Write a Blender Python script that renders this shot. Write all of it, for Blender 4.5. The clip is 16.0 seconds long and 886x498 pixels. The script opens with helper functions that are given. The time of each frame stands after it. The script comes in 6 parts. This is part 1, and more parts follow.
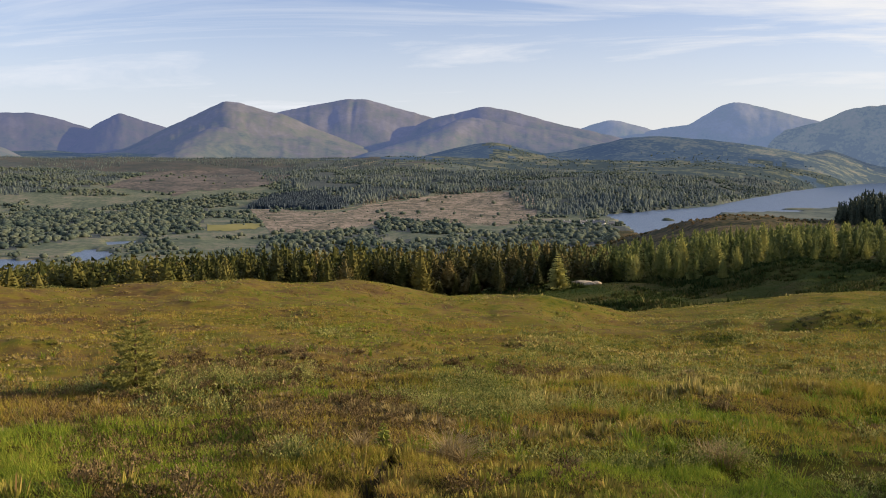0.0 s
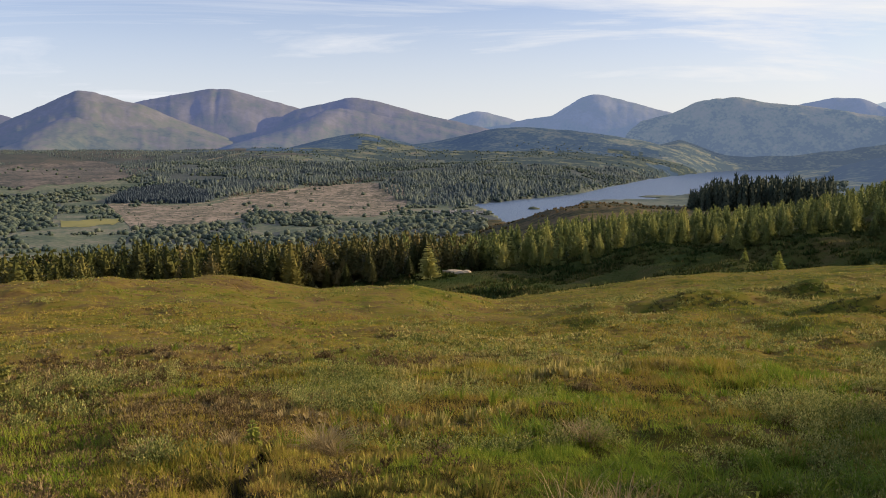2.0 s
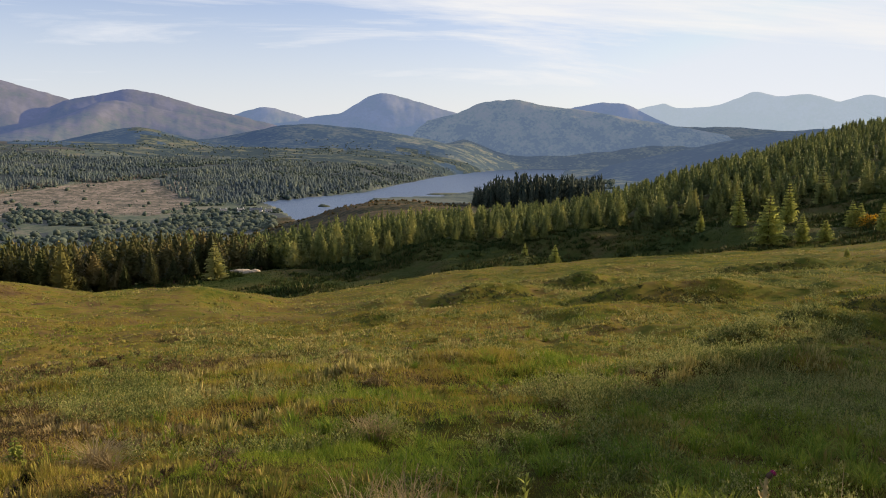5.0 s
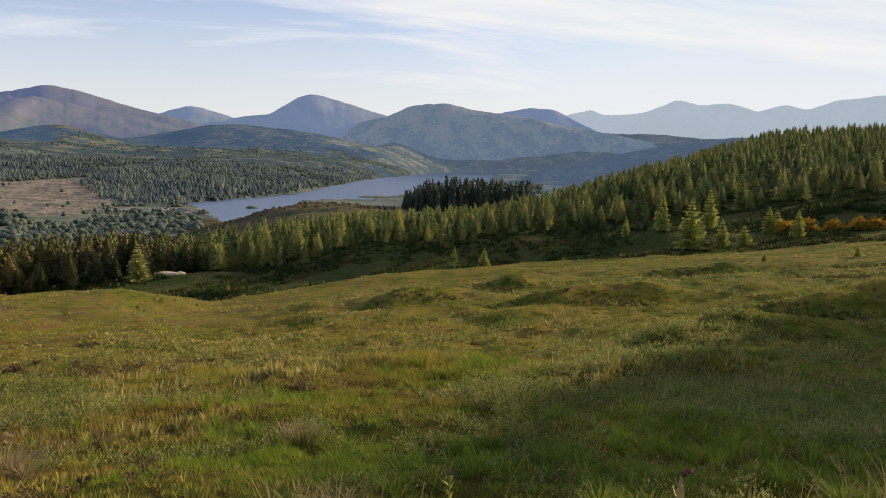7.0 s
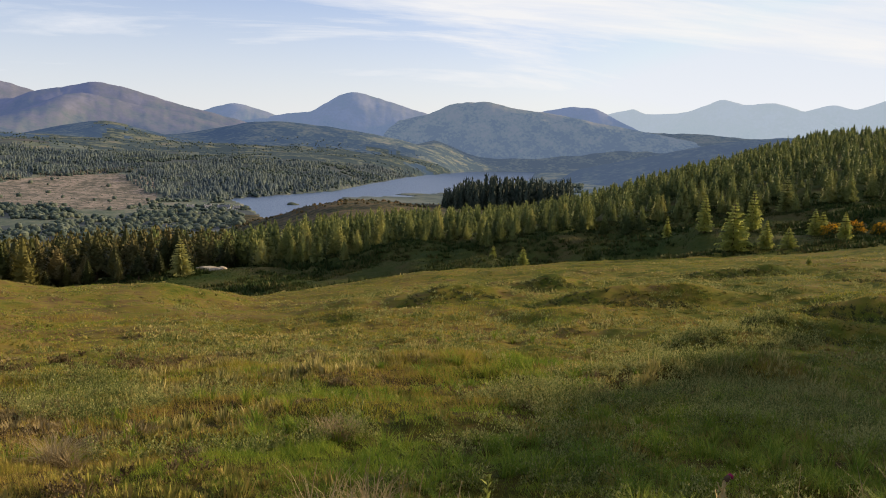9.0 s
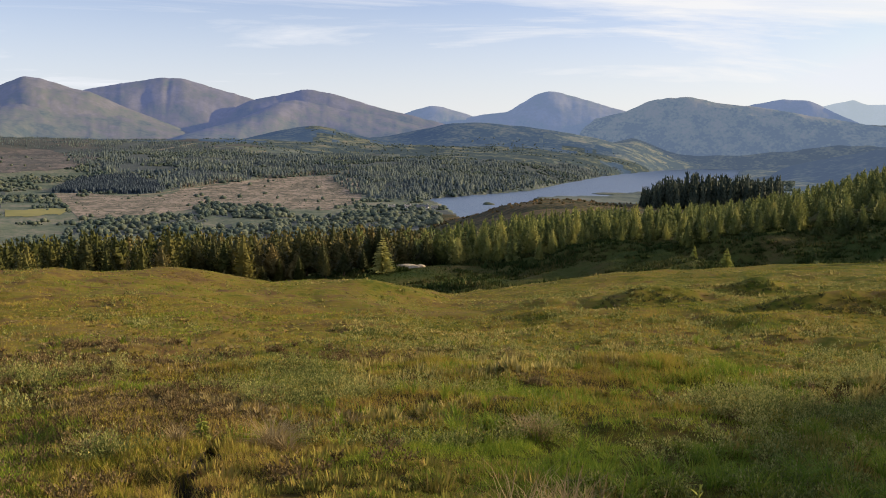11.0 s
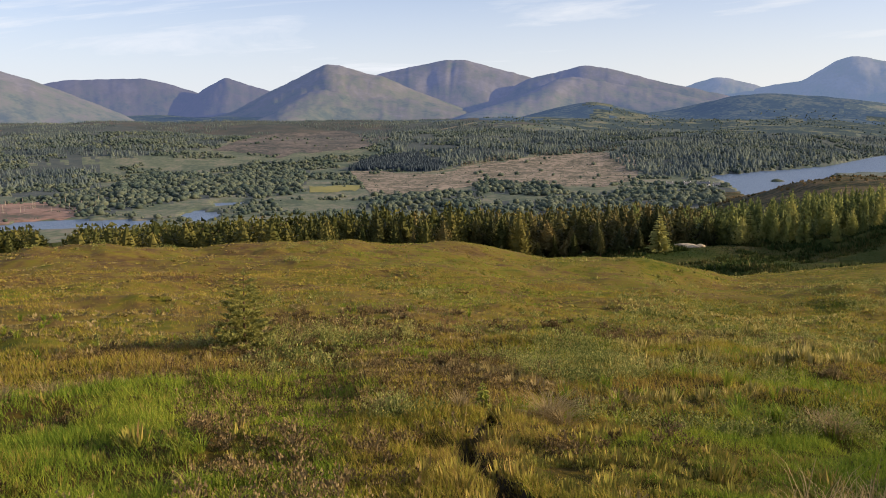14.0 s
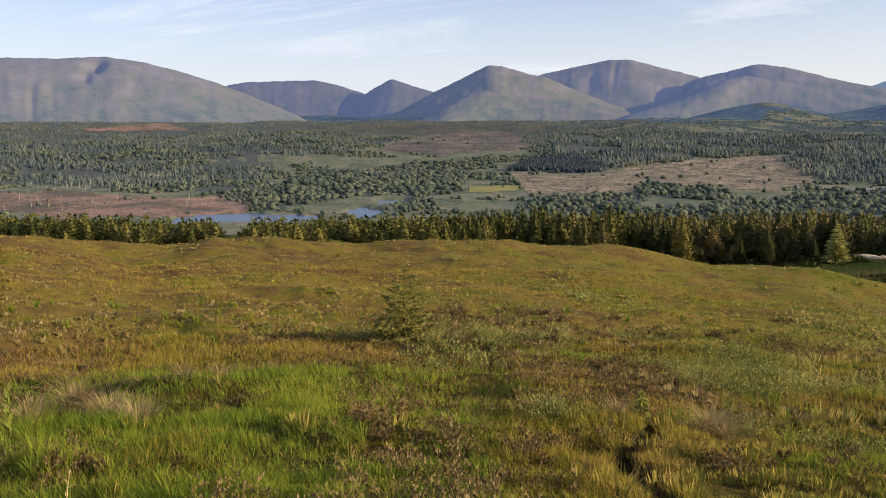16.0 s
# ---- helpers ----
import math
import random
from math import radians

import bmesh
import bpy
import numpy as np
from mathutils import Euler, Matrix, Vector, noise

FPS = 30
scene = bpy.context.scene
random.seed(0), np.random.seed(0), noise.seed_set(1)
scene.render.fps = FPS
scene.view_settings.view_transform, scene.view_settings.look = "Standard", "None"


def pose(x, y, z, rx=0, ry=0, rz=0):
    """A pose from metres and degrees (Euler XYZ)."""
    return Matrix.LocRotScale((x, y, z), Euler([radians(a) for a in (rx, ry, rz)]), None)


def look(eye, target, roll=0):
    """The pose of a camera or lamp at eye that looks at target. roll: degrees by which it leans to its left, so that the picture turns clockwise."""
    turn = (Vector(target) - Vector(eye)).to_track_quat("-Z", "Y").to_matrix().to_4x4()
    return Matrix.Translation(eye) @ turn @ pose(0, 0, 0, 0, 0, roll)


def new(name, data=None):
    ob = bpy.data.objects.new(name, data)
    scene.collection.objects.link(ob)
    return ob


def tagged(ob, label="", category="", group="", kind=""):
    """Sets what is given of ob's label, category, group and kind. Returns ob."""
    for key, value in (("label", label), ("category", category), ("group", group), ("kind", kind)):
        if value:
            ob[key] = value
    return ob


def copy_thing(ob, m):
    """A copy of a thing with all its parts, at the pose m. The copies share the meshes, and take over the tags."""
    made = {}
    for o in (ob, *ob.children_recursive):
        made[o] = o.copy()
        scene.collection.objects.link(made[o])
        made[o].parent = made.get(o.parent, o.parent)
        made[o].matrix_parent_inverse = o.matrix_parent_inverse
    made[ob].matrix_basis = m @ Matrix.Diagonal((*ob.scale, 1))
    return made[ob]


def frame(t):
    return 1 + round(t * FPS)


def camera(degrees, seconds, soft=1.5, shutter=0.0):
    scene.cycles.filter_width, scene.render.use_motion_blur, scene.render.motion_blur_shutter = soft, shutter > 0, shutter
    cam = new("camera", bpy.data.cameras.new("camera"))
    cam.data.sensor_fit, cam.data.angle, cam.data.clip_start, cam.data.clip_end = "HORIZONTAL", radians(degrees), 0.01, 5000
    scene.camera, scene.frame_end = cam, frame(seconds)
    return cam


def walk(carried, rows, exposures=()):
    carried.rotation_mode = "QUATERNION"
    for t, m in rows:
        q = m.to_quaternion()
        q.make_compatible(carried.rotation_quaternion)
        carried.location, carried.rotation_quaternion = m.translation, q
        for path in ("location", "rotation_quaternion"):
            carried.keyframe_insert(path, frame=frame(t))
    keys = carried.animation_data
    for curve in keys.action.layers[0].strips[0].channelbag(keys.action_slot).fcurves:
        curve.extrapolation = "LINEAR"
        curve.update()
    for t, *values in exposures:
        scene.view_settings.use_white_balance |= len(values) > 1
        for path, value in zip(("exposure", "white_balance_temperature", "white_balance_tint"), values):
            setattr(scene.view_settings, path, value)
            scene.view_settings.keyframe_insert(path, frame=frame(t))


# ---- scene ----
# ---- camera and walk ----
cam = camera(54.9, 16.0, soft=1.0)
# seconds, heading clockwise from +y, pitch, lean to the left (degrees)
TURNS = [
    (0, -8.08, -5.66, 0.02), (0.5, -5.94, -5.54, -0.05), (1, -3.83, -5.69, -0.07), (1.5, -1.89, -5.92, -0.13),
    (2, 0.62, -6.28, -0.29), (2.5, 3.04, -6.32, -0.15), (3, 6.57, -6.46, -0.04), (3.5, 9.17, -6.51, 0.10),
    (4, 10.96, -6.44, 0.20), (4.5, 12.92, -6.45, 0.28), (7, 19.42, -6.16, 1.21), (7.5, 20.04, -6.17, 1.42),
    (8, 19.83, -6.27, 1.55), (10.5, 7.97, -6.44, 1.10), (11, 3.70, -6.64, 0.69), (11.5, -3.39, -7.34, -0.36),
    (12, -5.27, -7.56, -0.68), (12.5, -6.91, -7.66, -0.65), (13, -9.54, -7.90, -0.65), (13.5, -11.94, -8.07, -0.63),
    (14, -14.71, -8.21, -0.50), (14.5, -17.04, -8.32, -0.49), (15, -19.71, -8.35, -0.34), (15.5, -22.47, -8.28, -0.35),
    (16, -25.32, -8.10, -0.22)]
ARM = 0.2  # the lens swings round the body at arm's reach


def turn_pose(yaw, pitch, lean):
    a = radians(yaw)
    return pose(ARM * math.sin(a), ARM * math.cos(a), 0, 90 + pitch, 0, -yaw) @ pose(0, 0, 0, 0, 0, lean)


walk(cam, [(t, turn_pose(y, p, l)) for t, y, p, l in TURNS], exposures=[(0, 0.79), (4.5, 0.79), (8, 0.80), (12, 0.86), (16, 0.90)])

# ---- world, sun ----
SUN_AZ, SUN_EL = 82.0, 16.0
world = bpy.data.worlds.new("world")
scene.world = world
world.use_nodes = True
wn, wl = world.node_tree.nodes, world.node_tree.links
wn.clear()


def wnode(kind, **sets):
    n = wn.new(kind)
    for k, v in sets.items():
        n.inputs[k.replace("_", " ")].default_value = v
    return n


sky = wn.new("ShaderNodeTexSky")
sky.sky_type, sky.sun_disc = "NISHITA", False
sky.sun_elevation, sky.sun_rotation = radians(SUN_EL), radians(SUN_AZ)
sky.altitude, sky.air_density, sky.dust_density, sky.ozone_density = 250, 1.0, 1.2, 1.5
geo = wn.new("ShaderNodeTexCoord")
sep = wn.new("ShaderNodeSeparateXYZ")
wl.new(geo.outputs["Generated"], sep.inputs[0])
# thin high cloud on a plane far above: direction divided by height
lift = wn.new("ShaderNodeMath")
lift.operation, lift.inputs[1].default_value = "ADD", 0.10
wl.new(sep.outputs["Z"], lift.inputs[0])
safe = wn.new("ShaderNodeMath")
safe.operation, safe.inputs[1].default_value = "MAXIMUM", 0.05
wl.new(lift.outputs[0], safe.inputs[0])
flat = wn.new("ShaderNodeVectorMath")
flat.operation = "DIVIDE"
comb = wn.new("ShaderNodeCombineXYZ")
for i in range(3):
    wl.new(safe.outputs[0], comb.inputs[i])
wl.new(geo.outputs["Generated"], flat.inputs[0])
wl.new(comb.outputs[0], flat.inputs[1])
shear = wn.new("ShaderNodeMapping")
shear.inputs["Rotation"].default_value = (0, 0, radians(-14))
shear.inputs["Scale"].default_value = (0.45, 1.35, 0.0)
wl.new(flat.outputs[0], shear.inputs[0])
streak = wnode("ShaderNodeTexNoise", Scale=0.75, Detail=9.0, Roughness=0.62, Distortion=0.8)
wl.new(shear.outputs[0], streak.inputs["Vector"])
ramp = wn.new("ShaderNodeValToRGB")
ramp.color_ramp.elements[0].position, ramp.color_ramp.elements[0].color = 0.40, (0.08, 0.08, 0.08, 1)
ramp.color_ramp.elements[1].position, ramp.color_ramp.elements[1].color = 0.66, (0.92, 0.92, 0.92, 1)
wl.new(streak.outputs["Fac"], ramp.inputs[0])
low = wn.new("ShaderNodeMapRange")
low.inputs["From Min"].default_value, low.inputs["From Max"].default_value = 0.22, 0.0
low.inputs["To Min"].default_value, low.inputs["To Max"].default_value = 0.0, 0.88
wl.new(sep.outputs["Z"], low.inputs["Value"])
veil = wn.new("ShaderNodeMath")
veil.operation = "MAXIMUM"
wl.new(ramp.outputs[0], veil.inputs[0])
wl.new(low.outputs[0], veil.inputs[1])
cloud = wn.new("ShaderNodeMix")
cloud.data_type = "RGBA"
cloud.inputs["B"].default_value = (7.1, 7.1, 7.45, 1)
wl.new(veil.outputs[0], cloud.inputs["Factor"])
warm = wn.new("ShaderNodeMix")
warm.data_type = "RGBA"
warm.inputs["A"].default_value, warm.inputs["B"].default_value = (6.1, 6.3, 6.8, 1), (6.8, 6.65, 6.5, 1)
sunward = wn.new("ShaderNodeMapRange")
sunward.inputs["From Min"].default_value, sunward.inputs["From Max"].default_value = -0.5, 0.5
wl.new(sep.outputs["X"], sunward.inputs["Value"])
wl.new(sunward.outputs[0], warm.inputs["Factor"])
wl.new(warm.outputs["Result"], cloud.inputs["B"])
clear = wn.new("ShaderNodeMix")
clear.data_type, clear.blend_type = "RGBA", "MULTIPLY"
clear.inputs["Factor"].default_value, clear.inputs["B"].default_value = 1.0, (0.98, 1.0, 1.3, 1)
wl.new(sky.outputs[0], clear.inputs["A"])
even = wn.new("ShaderNodeMix")
even.data_type, even.blend_type = "RGBA", "DARKEN"
even.inputs["Factor"].default_value, even.inputs["B"].default_value = 1.0, (4.7, 5.4, 6.5, 1)
wl.new(clear.outputs["Result"], even.inputs["A"])
wl.new(even.outputs["Result"], cloud.inputs["A"])
back = wn.new("ShaderNodeBackground")
back.inputs["Strength"].default_value = 0.08
wl.new(cloud.outputs["Result"], back.inputs[0])
wout = wn.new("ShaderNodeOutputWorld")
wl.new(back.outputs[0], wout.inputs[0])

sun_data = bpy.data.lights.new("sun", "SUN")
sun_data.energy, sun_data.angle, sun_data.color = 5.0, radians(0.55), (1.0, 0.77, 0.48)
sun = new("sun", sun_data)
sa, se = radians(SUN_AZ), radians(SUN_EL)
SUN_DIR = Vector((math.sin(sa) * math.cos(se), math.cos(sa) * math.cos(se), math.sin(se)))
sun.matrix_world = look(SUN_DIR * 200, (0, 0, 0))


# ---- materials ----
def material(name, stops, scale=0.4, fine=6.0, fine_amount=0.35, rough=0.9, bump=0.0, bump_scale=20.0,
             through_light=0.0, island=0.0, object_random=0.0, glow=None, spec=0.04, stretch=(1, 1, 1), heights=None, sheen=0.0):
    """A rough natural surface: colour stops along a broad noise, broken by a fine one, at real size."""
    m = bpy.data.materials.new(name)
    m.use_nodes = True
    n, l = m.node_tree.nodes, m.node_tree.links
    b = n["Principled BSDF"]
    b.inputs["Roughness"].default_value = rough
    b.inputs["Specular IOR Level"].default_value = spec
    if sheen:  # bluish sheen at a grazing view, added to imitate distance haze
        b.inputs["Sheen Weight"].default_value, b.inputs["Sheen Roughness"].default_value = sheen, 0.7
        b.inputs["Sheen Tint"].default_value = (0.62, 0.76, 1.0, 1)
    where = n.new("ShaderNodeNewGeometry")
    mp = n.new("ShaderNodeMapping")
    mp.inputs["Scale"].default_value = stretch
    l.new(where.outputs["Position"], mp.inputs[0])
    broad = n.new("ShaderNodeTexNoise")
    broad.inputs["Scale"].default_value, broad.inputs["Detail"].default_value = scale, 5.0
    broad.inputs["Roughness"].default_value = 0.6
    l.new(mp.outputs[0], broad.inputs["Vector"])
    grain = n.new("ShaderNodeTexNoise")
    grain.inputs["Scale"].default_value, grain.inputs["Detail"].default_value = fine, 3.0
    l.new(mp.outputs[0], grain.inputs["Vector"])
    fac = n.new("ShaderNodeMath")
    fac.operation = "MULTIPLY_ADD"
    fac.inputs[1].default_value = fine_amount
    sub = n.new("ShaderNodeMath")
    sub.operation, sub.inputs[1].default_value = "SUBTRACT", 0.5
    l.new(grain.outputs["Fac"], sub.inputs[0])
    l.new(sub.outputs[0], fac.inputs[0])
    l.new(broad.outputs["Fac"], fac.inputs[2])
    value = fac.outputs[0]
    for amount, kind, out in ((island, "ShaderNodeNewGeometry", "Random Per Island"), (object_random, "ShaderNodeObjectInfo", "Random")):
        if amount:
            src = n.new(kind)
            s2 = n.new("ShaderNodeMath")
            s2.operation, s2.inputs[1].default_value = "SUBTRACT", 0.5
            l.new(src.outputs[out], s2.inputs[0])
            add = n.new("ShaderNodeMath")
            add.operation, add.inputs[1].default_value = "MULTIPLY_ADD", amount
            l.new(s2.outputs[0], add.inputs[0])
            l.new(value, add.inputs[2])
            value = add.outputs[0]
    if heights:  # plants thin out and rock shows towards the tops
        zed = n.new("ShaderNodeSeparateXYZ")
        l.new(where.outputs["Position"], zed.inputs[0])
        hr = n.new("ShaderNodeMapRange")
        hr.inputs["From Min"].default_value, hr.inputs["From Max"].default_value = heights[:2]
        hr.inputs["To Min"].default_value, hr.inputs["To Max"].default_value = heights[2:4]
        l.new(zed.outputs[heights[4] if len(heights) > 4 else "Z"], hr.inputs["Value"])
        more = n.new("ShaderNodeMath")
        l.new(value, more.inputs[0])
        l.new(hr.outputs[0], more.inputs[1])
        value = more.outputs[0]
    cr = n.new("ShaderNodeValToRGB")
    while len(cr.color_ramp.elements) < len(stops):
        cr.color_ramp.elements.new(0.5)
    for e, (p, c) in zip(cr.color_ramp.elements, stops):
        e.position, e.color = p, (*c, 1)
    l.new(value, cr.inputs[0])
    l.new(cr.outputs[0], b.inputs["Base Color"])
    if bump:
        bt = n.new("ShaderNodeTexNoise")
        bt.inputs["Scale"].default_value, bt.inputs["Detail"].default_value = bump_scale, 4.0
        l.new(mp.outputs[0], bt.inputs["Vector"])
        bn = n.new("ShaderNodeBump")
        bn.inputs["Strength"].default_value, bn.inputs["Distance"].default_value = 0.8, bump
        l.new(bt.outputs["Fac"], bn.inputs["Height"])
        l.new(bn.outputs[0], b.inputs["Normal"])
    if through_light:
        tr = n.new("ShaderNodeBsdfTranslucent")
        l.new(cr.outputs[0], tr.inputs[0])
        mix = n.new("ShaderNodeMixShader")
        mix.inputs[0].default_value = through_light
        l.new(b.outputs[0], mix.inputs[1])
        l.new(tr.outputs[0], mix.inputs[2])
        l.new(mix.outputs[0], n["Material Output"].inputs[0])
    if glow:
        b.inputs["Emission Color"].default_value = (*glow[:3], 1)
        b.inputs["Emission Strength"].default_value = glow[3]
    return m


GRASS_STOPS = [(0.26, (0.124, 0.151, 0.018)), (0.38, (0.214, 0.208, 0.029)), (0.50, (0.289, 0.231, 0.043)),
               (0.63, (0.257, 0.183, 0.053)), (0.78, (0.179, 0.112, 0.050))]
# soil and turf: grass colours scaled down, painting shade between the blades
M_SOIL = material("meadow_soil_shade", [(p, tuple(v * 0.19 for v in c)) for p, c in GRASS_STOPS], heights=(-30, 30, 0.135, -0.12, "X"), scale=0.30, fine=4.0, fine_amount=0.5, bump=0.05, bump_scale=9)
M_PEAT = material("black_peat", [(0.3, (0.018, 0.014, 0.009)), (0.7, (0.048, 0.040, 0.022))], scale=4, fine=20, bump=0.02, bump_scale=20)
M_TURF = material("meadow_turf_shade", [(p, tuple(v * 0.46 for v in c)) for p, c in GRASS_STOPS], heights=(-30, 30, 0.135, -0.12, "X"), scale=0.30, fine=1.6, fine_amount=0.9, bump=0.07, bump_scale=2.6)
M_GRASS = material("meadow_grass", GRASS_STOPS, heights=(-30, 30, 0.135, -0.12, "X"), scale=0.30, fine=4.0, fine_amount=0.3, rough=0.75, through_light=0.35, island=0.34)
# hollow ground darkened: its shade is partly put into the colour
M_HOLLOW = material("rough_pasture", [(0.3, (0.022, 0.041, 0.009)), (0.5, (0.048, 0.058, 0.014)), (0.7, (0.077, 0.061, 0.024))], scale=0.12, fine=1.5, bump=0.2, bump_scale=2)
# valley ground: most tones shifted to blue, putting haze into the colour
M_VALLEY = material("valley_pasture", [(0.34, (0.058, 0.080, 0.057)), (0.5, (0.096, 0.114, 0.077)), (0.66, (0.158, 0.150, 0.115))], scale=0.016, fine=0.15, fine_amount=0.8, bump=0.6, bump_scale=0.3, sheen=0.02)
M_CUT = material("felled_ground", [(0.34, (0.070, 0.068, 0.050)), (0.5, (0.145, 0.124, 0.094)), (0.66, (0.265, 0.214, 0.173))], scale=0.03, fine=0.14, fine_amount=1.2, bump=0.8, bump_scale=0.25, sheen=0.02)
M_CUTROAD = material("stony_track", [(0.35, (0.120, 0.112, 0.085)), (0.65, (0.260, 0.230, 0.175))], scale=0.03, fine=0.2, fine_amount=0.8, bump=0.3, bump_scale=0.3)
M_RED = material("bare_red_ground", [(0.36, (0.070, 0.068, 0.052)), (0.47, (0.120, 0.082, 0.068)), (0.62, (0.225, 0.145, 0.122))], scale=0.02, fine=0.15, fine_amount=0.6, bump=0.6, bump_scale=0.3, sheen=0.02)
M_FIELD = material("hay_field", [(0.35, (0.152, 0.152, 0.048)), (0.65, (0.208, 0.192, 0.067))], scale=0.02, fine=0.2, sheen=0.02)
M_MOOR = material("moor", [(0.35, (0.036, 0.044, 0.043)), (0.5, (0.054, 0.058, 0.053)), (0.65, (0.080, 0.070, 0.062))], scale=0.01, fine=0.08, bump=1.0, bump_scale=0.12, sheen=0.02)
M_SLOPE = material("far_green_slope", [(0.38, (0.036, 0.054, 0.053)), (0.49, (0.074, 0.094, 0.077)), (0.64, (0.114, 0.124, 0.101))], scale=0.008, fine=0.06, fine_amount=0.6, bump=1.5, bump_scale=0.08, sheen=0.03)
M_KNOLL = material("heather_knoll", [(0.35, (0.028, 0.036, 0.020)), (0.5, (0.062, 0.054, 0.030)), (0.7, (0.135, 0.096, 0.052))], scale=0.06, fine=0.4, fine_amount=0.8, bump=1.4, bump_scale=0.25)
M_BRIGHT = material("young_plantation_needles", [(0.3, (0.029, 0.038, 0.013)), (0.5, (0.069, 0.074, 0.022)), (0.7, (0.138, 0.126, 0.038))], scale=0.35, fine=2.0, rough=0.6, through_light=0.22, island=0.15, object_random=0.35)
# far spruce stand lightened and blued, with some haze in the colour
M_STAND = material("dark_spruce_needles", [(0.3, (0.026, 0.040, 0.034)), (0.5, (0.054, 0.072, 0.054)), (0.7, (0.092, 0.106, 0.072))], scale=0.06, fine=1.0, rough=0.6, through_light=0.15, island=0.3)
# dark conifers, with the shade over their block put into the tone
M_DARKBLOCK = material("dense_dark_conifers", [(0.3, (0.022, 0.034, 0.048)), (0.7, (0.048, 0.064, 0.082))], scale=0.05, fine=0.5, rough=0.7, island=0.3)
M_SPRUCE = material("spruce_needles", [(0.3, (0.096, 0.124, 0.050)), (0.5, (0.222, 0.244, 0.080)), (0.7, (0.350, 0.335, 0.115))], scale=0.32, fine=2.0, rough=0.6, through_light=0.45, island=0.12, object_random=0.35)
# far foliage: lifted, bluish tones paint the valley haze onto the trees
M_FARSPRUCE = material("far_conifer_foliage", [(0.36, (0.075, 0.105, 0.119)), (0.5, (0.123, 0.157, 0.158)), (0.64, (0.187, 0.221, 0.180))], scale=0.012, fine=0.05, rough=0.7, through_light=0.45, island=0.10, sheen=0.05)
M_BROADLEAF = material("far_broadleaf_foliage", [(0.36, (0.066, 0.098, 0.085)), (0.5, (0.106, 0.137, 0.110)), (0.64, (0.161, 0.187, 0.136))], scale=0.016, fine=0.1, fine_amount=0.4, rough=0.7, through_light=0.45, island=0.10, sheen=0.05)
M_PINE = material("pine_needles", [(0.3, (0.038, 0.046, 0.019)), (0.5, (0.084, 0.084, 0.031)), (0.7, (0.155, 0.125, 0.050))], scale=0.1, fine=2.0, rough=0.6, through_light=0.2, island=0.2, object_random=0.3)
# forest floor painted darker, for the shade between the trees
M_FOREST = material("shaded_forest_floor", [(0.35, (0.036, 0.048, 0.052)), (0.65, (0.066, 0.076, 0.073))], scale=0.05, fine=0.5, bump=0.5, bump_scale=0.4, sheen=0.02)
M_OLDCUT = material("old_felled_moor", [(0.34, (0.044, 0.048, 0.046)), (0.5, (0.082, 0.074, 0.067)), (0.66, (0.135, 0.112, 0.103))], scale=0.02, fine=0.12, fine_amount=1.0, bump=0.8, bump_scale=0.2, sheen=0.02)
# heather tone kept dark, to paint shade on the banks too
M_BANK = material("bank_heather_shade", [(0.3, (0.034, 0.044, 0.018)), (0.55, (0.070, 0.075, 0.029)), (0.75, (0.150, 0.140, 0.056))], scale=0.8, fine=6, rough=0.7, through_light=0.1, island=0.35)
M_KNOLLTOP = material("knoll_heather", [(0.3, (0.026, 0.032, 0.014)), (0.5, (0.075, 0.056, 0.026)), (0.7, (0.170, 0.112, 0.052))], scale=0.05, fine=0.8, fine_amount=0.6, island=0.35)
M_BARK = material("bark", [(0.3, (0.055, 0.038, 0.026)), (0.7, (0.150, 0.095, 0.060))], scale=3, fine=25, bump=0.02, bump_scale=30)
M_DEAD = material("dead_wood", [(0.3, (0.225, 0.195, 0.165)), (0.7, (0.390, 0.352, 0.307))], scale=0.3, fine=2)
M_MYRTLE = material("bog_myrtle_leaves", [(0.3, (0.089, 0.112, 0.031)), (0.5, (0.188, 0.202, 0.060)), (0.7, (0.314, 0.300, 0.108))], scale=0.6, fine=5, rough=0.6, through_light=0.3, island=0.5)
M_SEDGE = material("low_olive_shrub_leaves", [(0.3, (0.124, 0.126, 0.036)), (0.5, (0.256, 0.229, 0.069)), (0.7, (0.400, 0.330, 0.121))], scale=0.6, fine=5, rough=0.6, through_light=0.3, island=0.5)
M_HEATHER = material("heather_twigs", [(0.3, (0.068, 0.050, 0.023)), (0.5, (0.138, 0.100, 0.048)), (0.7, (0.216, 0.162, 0.086))], scale=0.8, fine=8, rough=0.85, through_light=0.15, island=0.35)
M_STRAW = material("dry_straw", [(0.3, (0.170, 0.128, 0.062)), (0.7, (0.360, 0.285, 0.150))], scale=2, fine=12, rough=0.7, through_light=0.3, island=0.3)
M_LUSH = material("lush_grass", [(0.3, (0.095, 0.153, 0.019)), (0.5, (0.159, 0.215, 0.026)), (0.7, (0.242, 0.261, 0.037))], scale=0.5, fine=5, rough=0.6, through_light=0.35, island=0.45)
M_YOUNG = material("young_spruce_needles", [(0.3, (0.150, 0.166, 0.048)), (0.7, (0.360, 0.340, 0.105))], scale=3, fine=20, rough=0.6, through_light=0.4, island=0.3)
# brighter copy of the young needles: sunlight is put into the colour
M_LONE = material("lone_spruce_needles", [(0.3, (0.217, 0.249, 0.062)), (0.7, (0.522, 0.510, 0.137))], scale=3, fine=20, rough=0.6, through_light=0.5, island=0.3)
M_STONE = material("pale_stone", [(0.35, (0.260, 0.215, 0.160)), (0.65, (0.440, 0.380, 0.295))], scale=0.8, fine=6, bump=0.06, bump_scale=6)


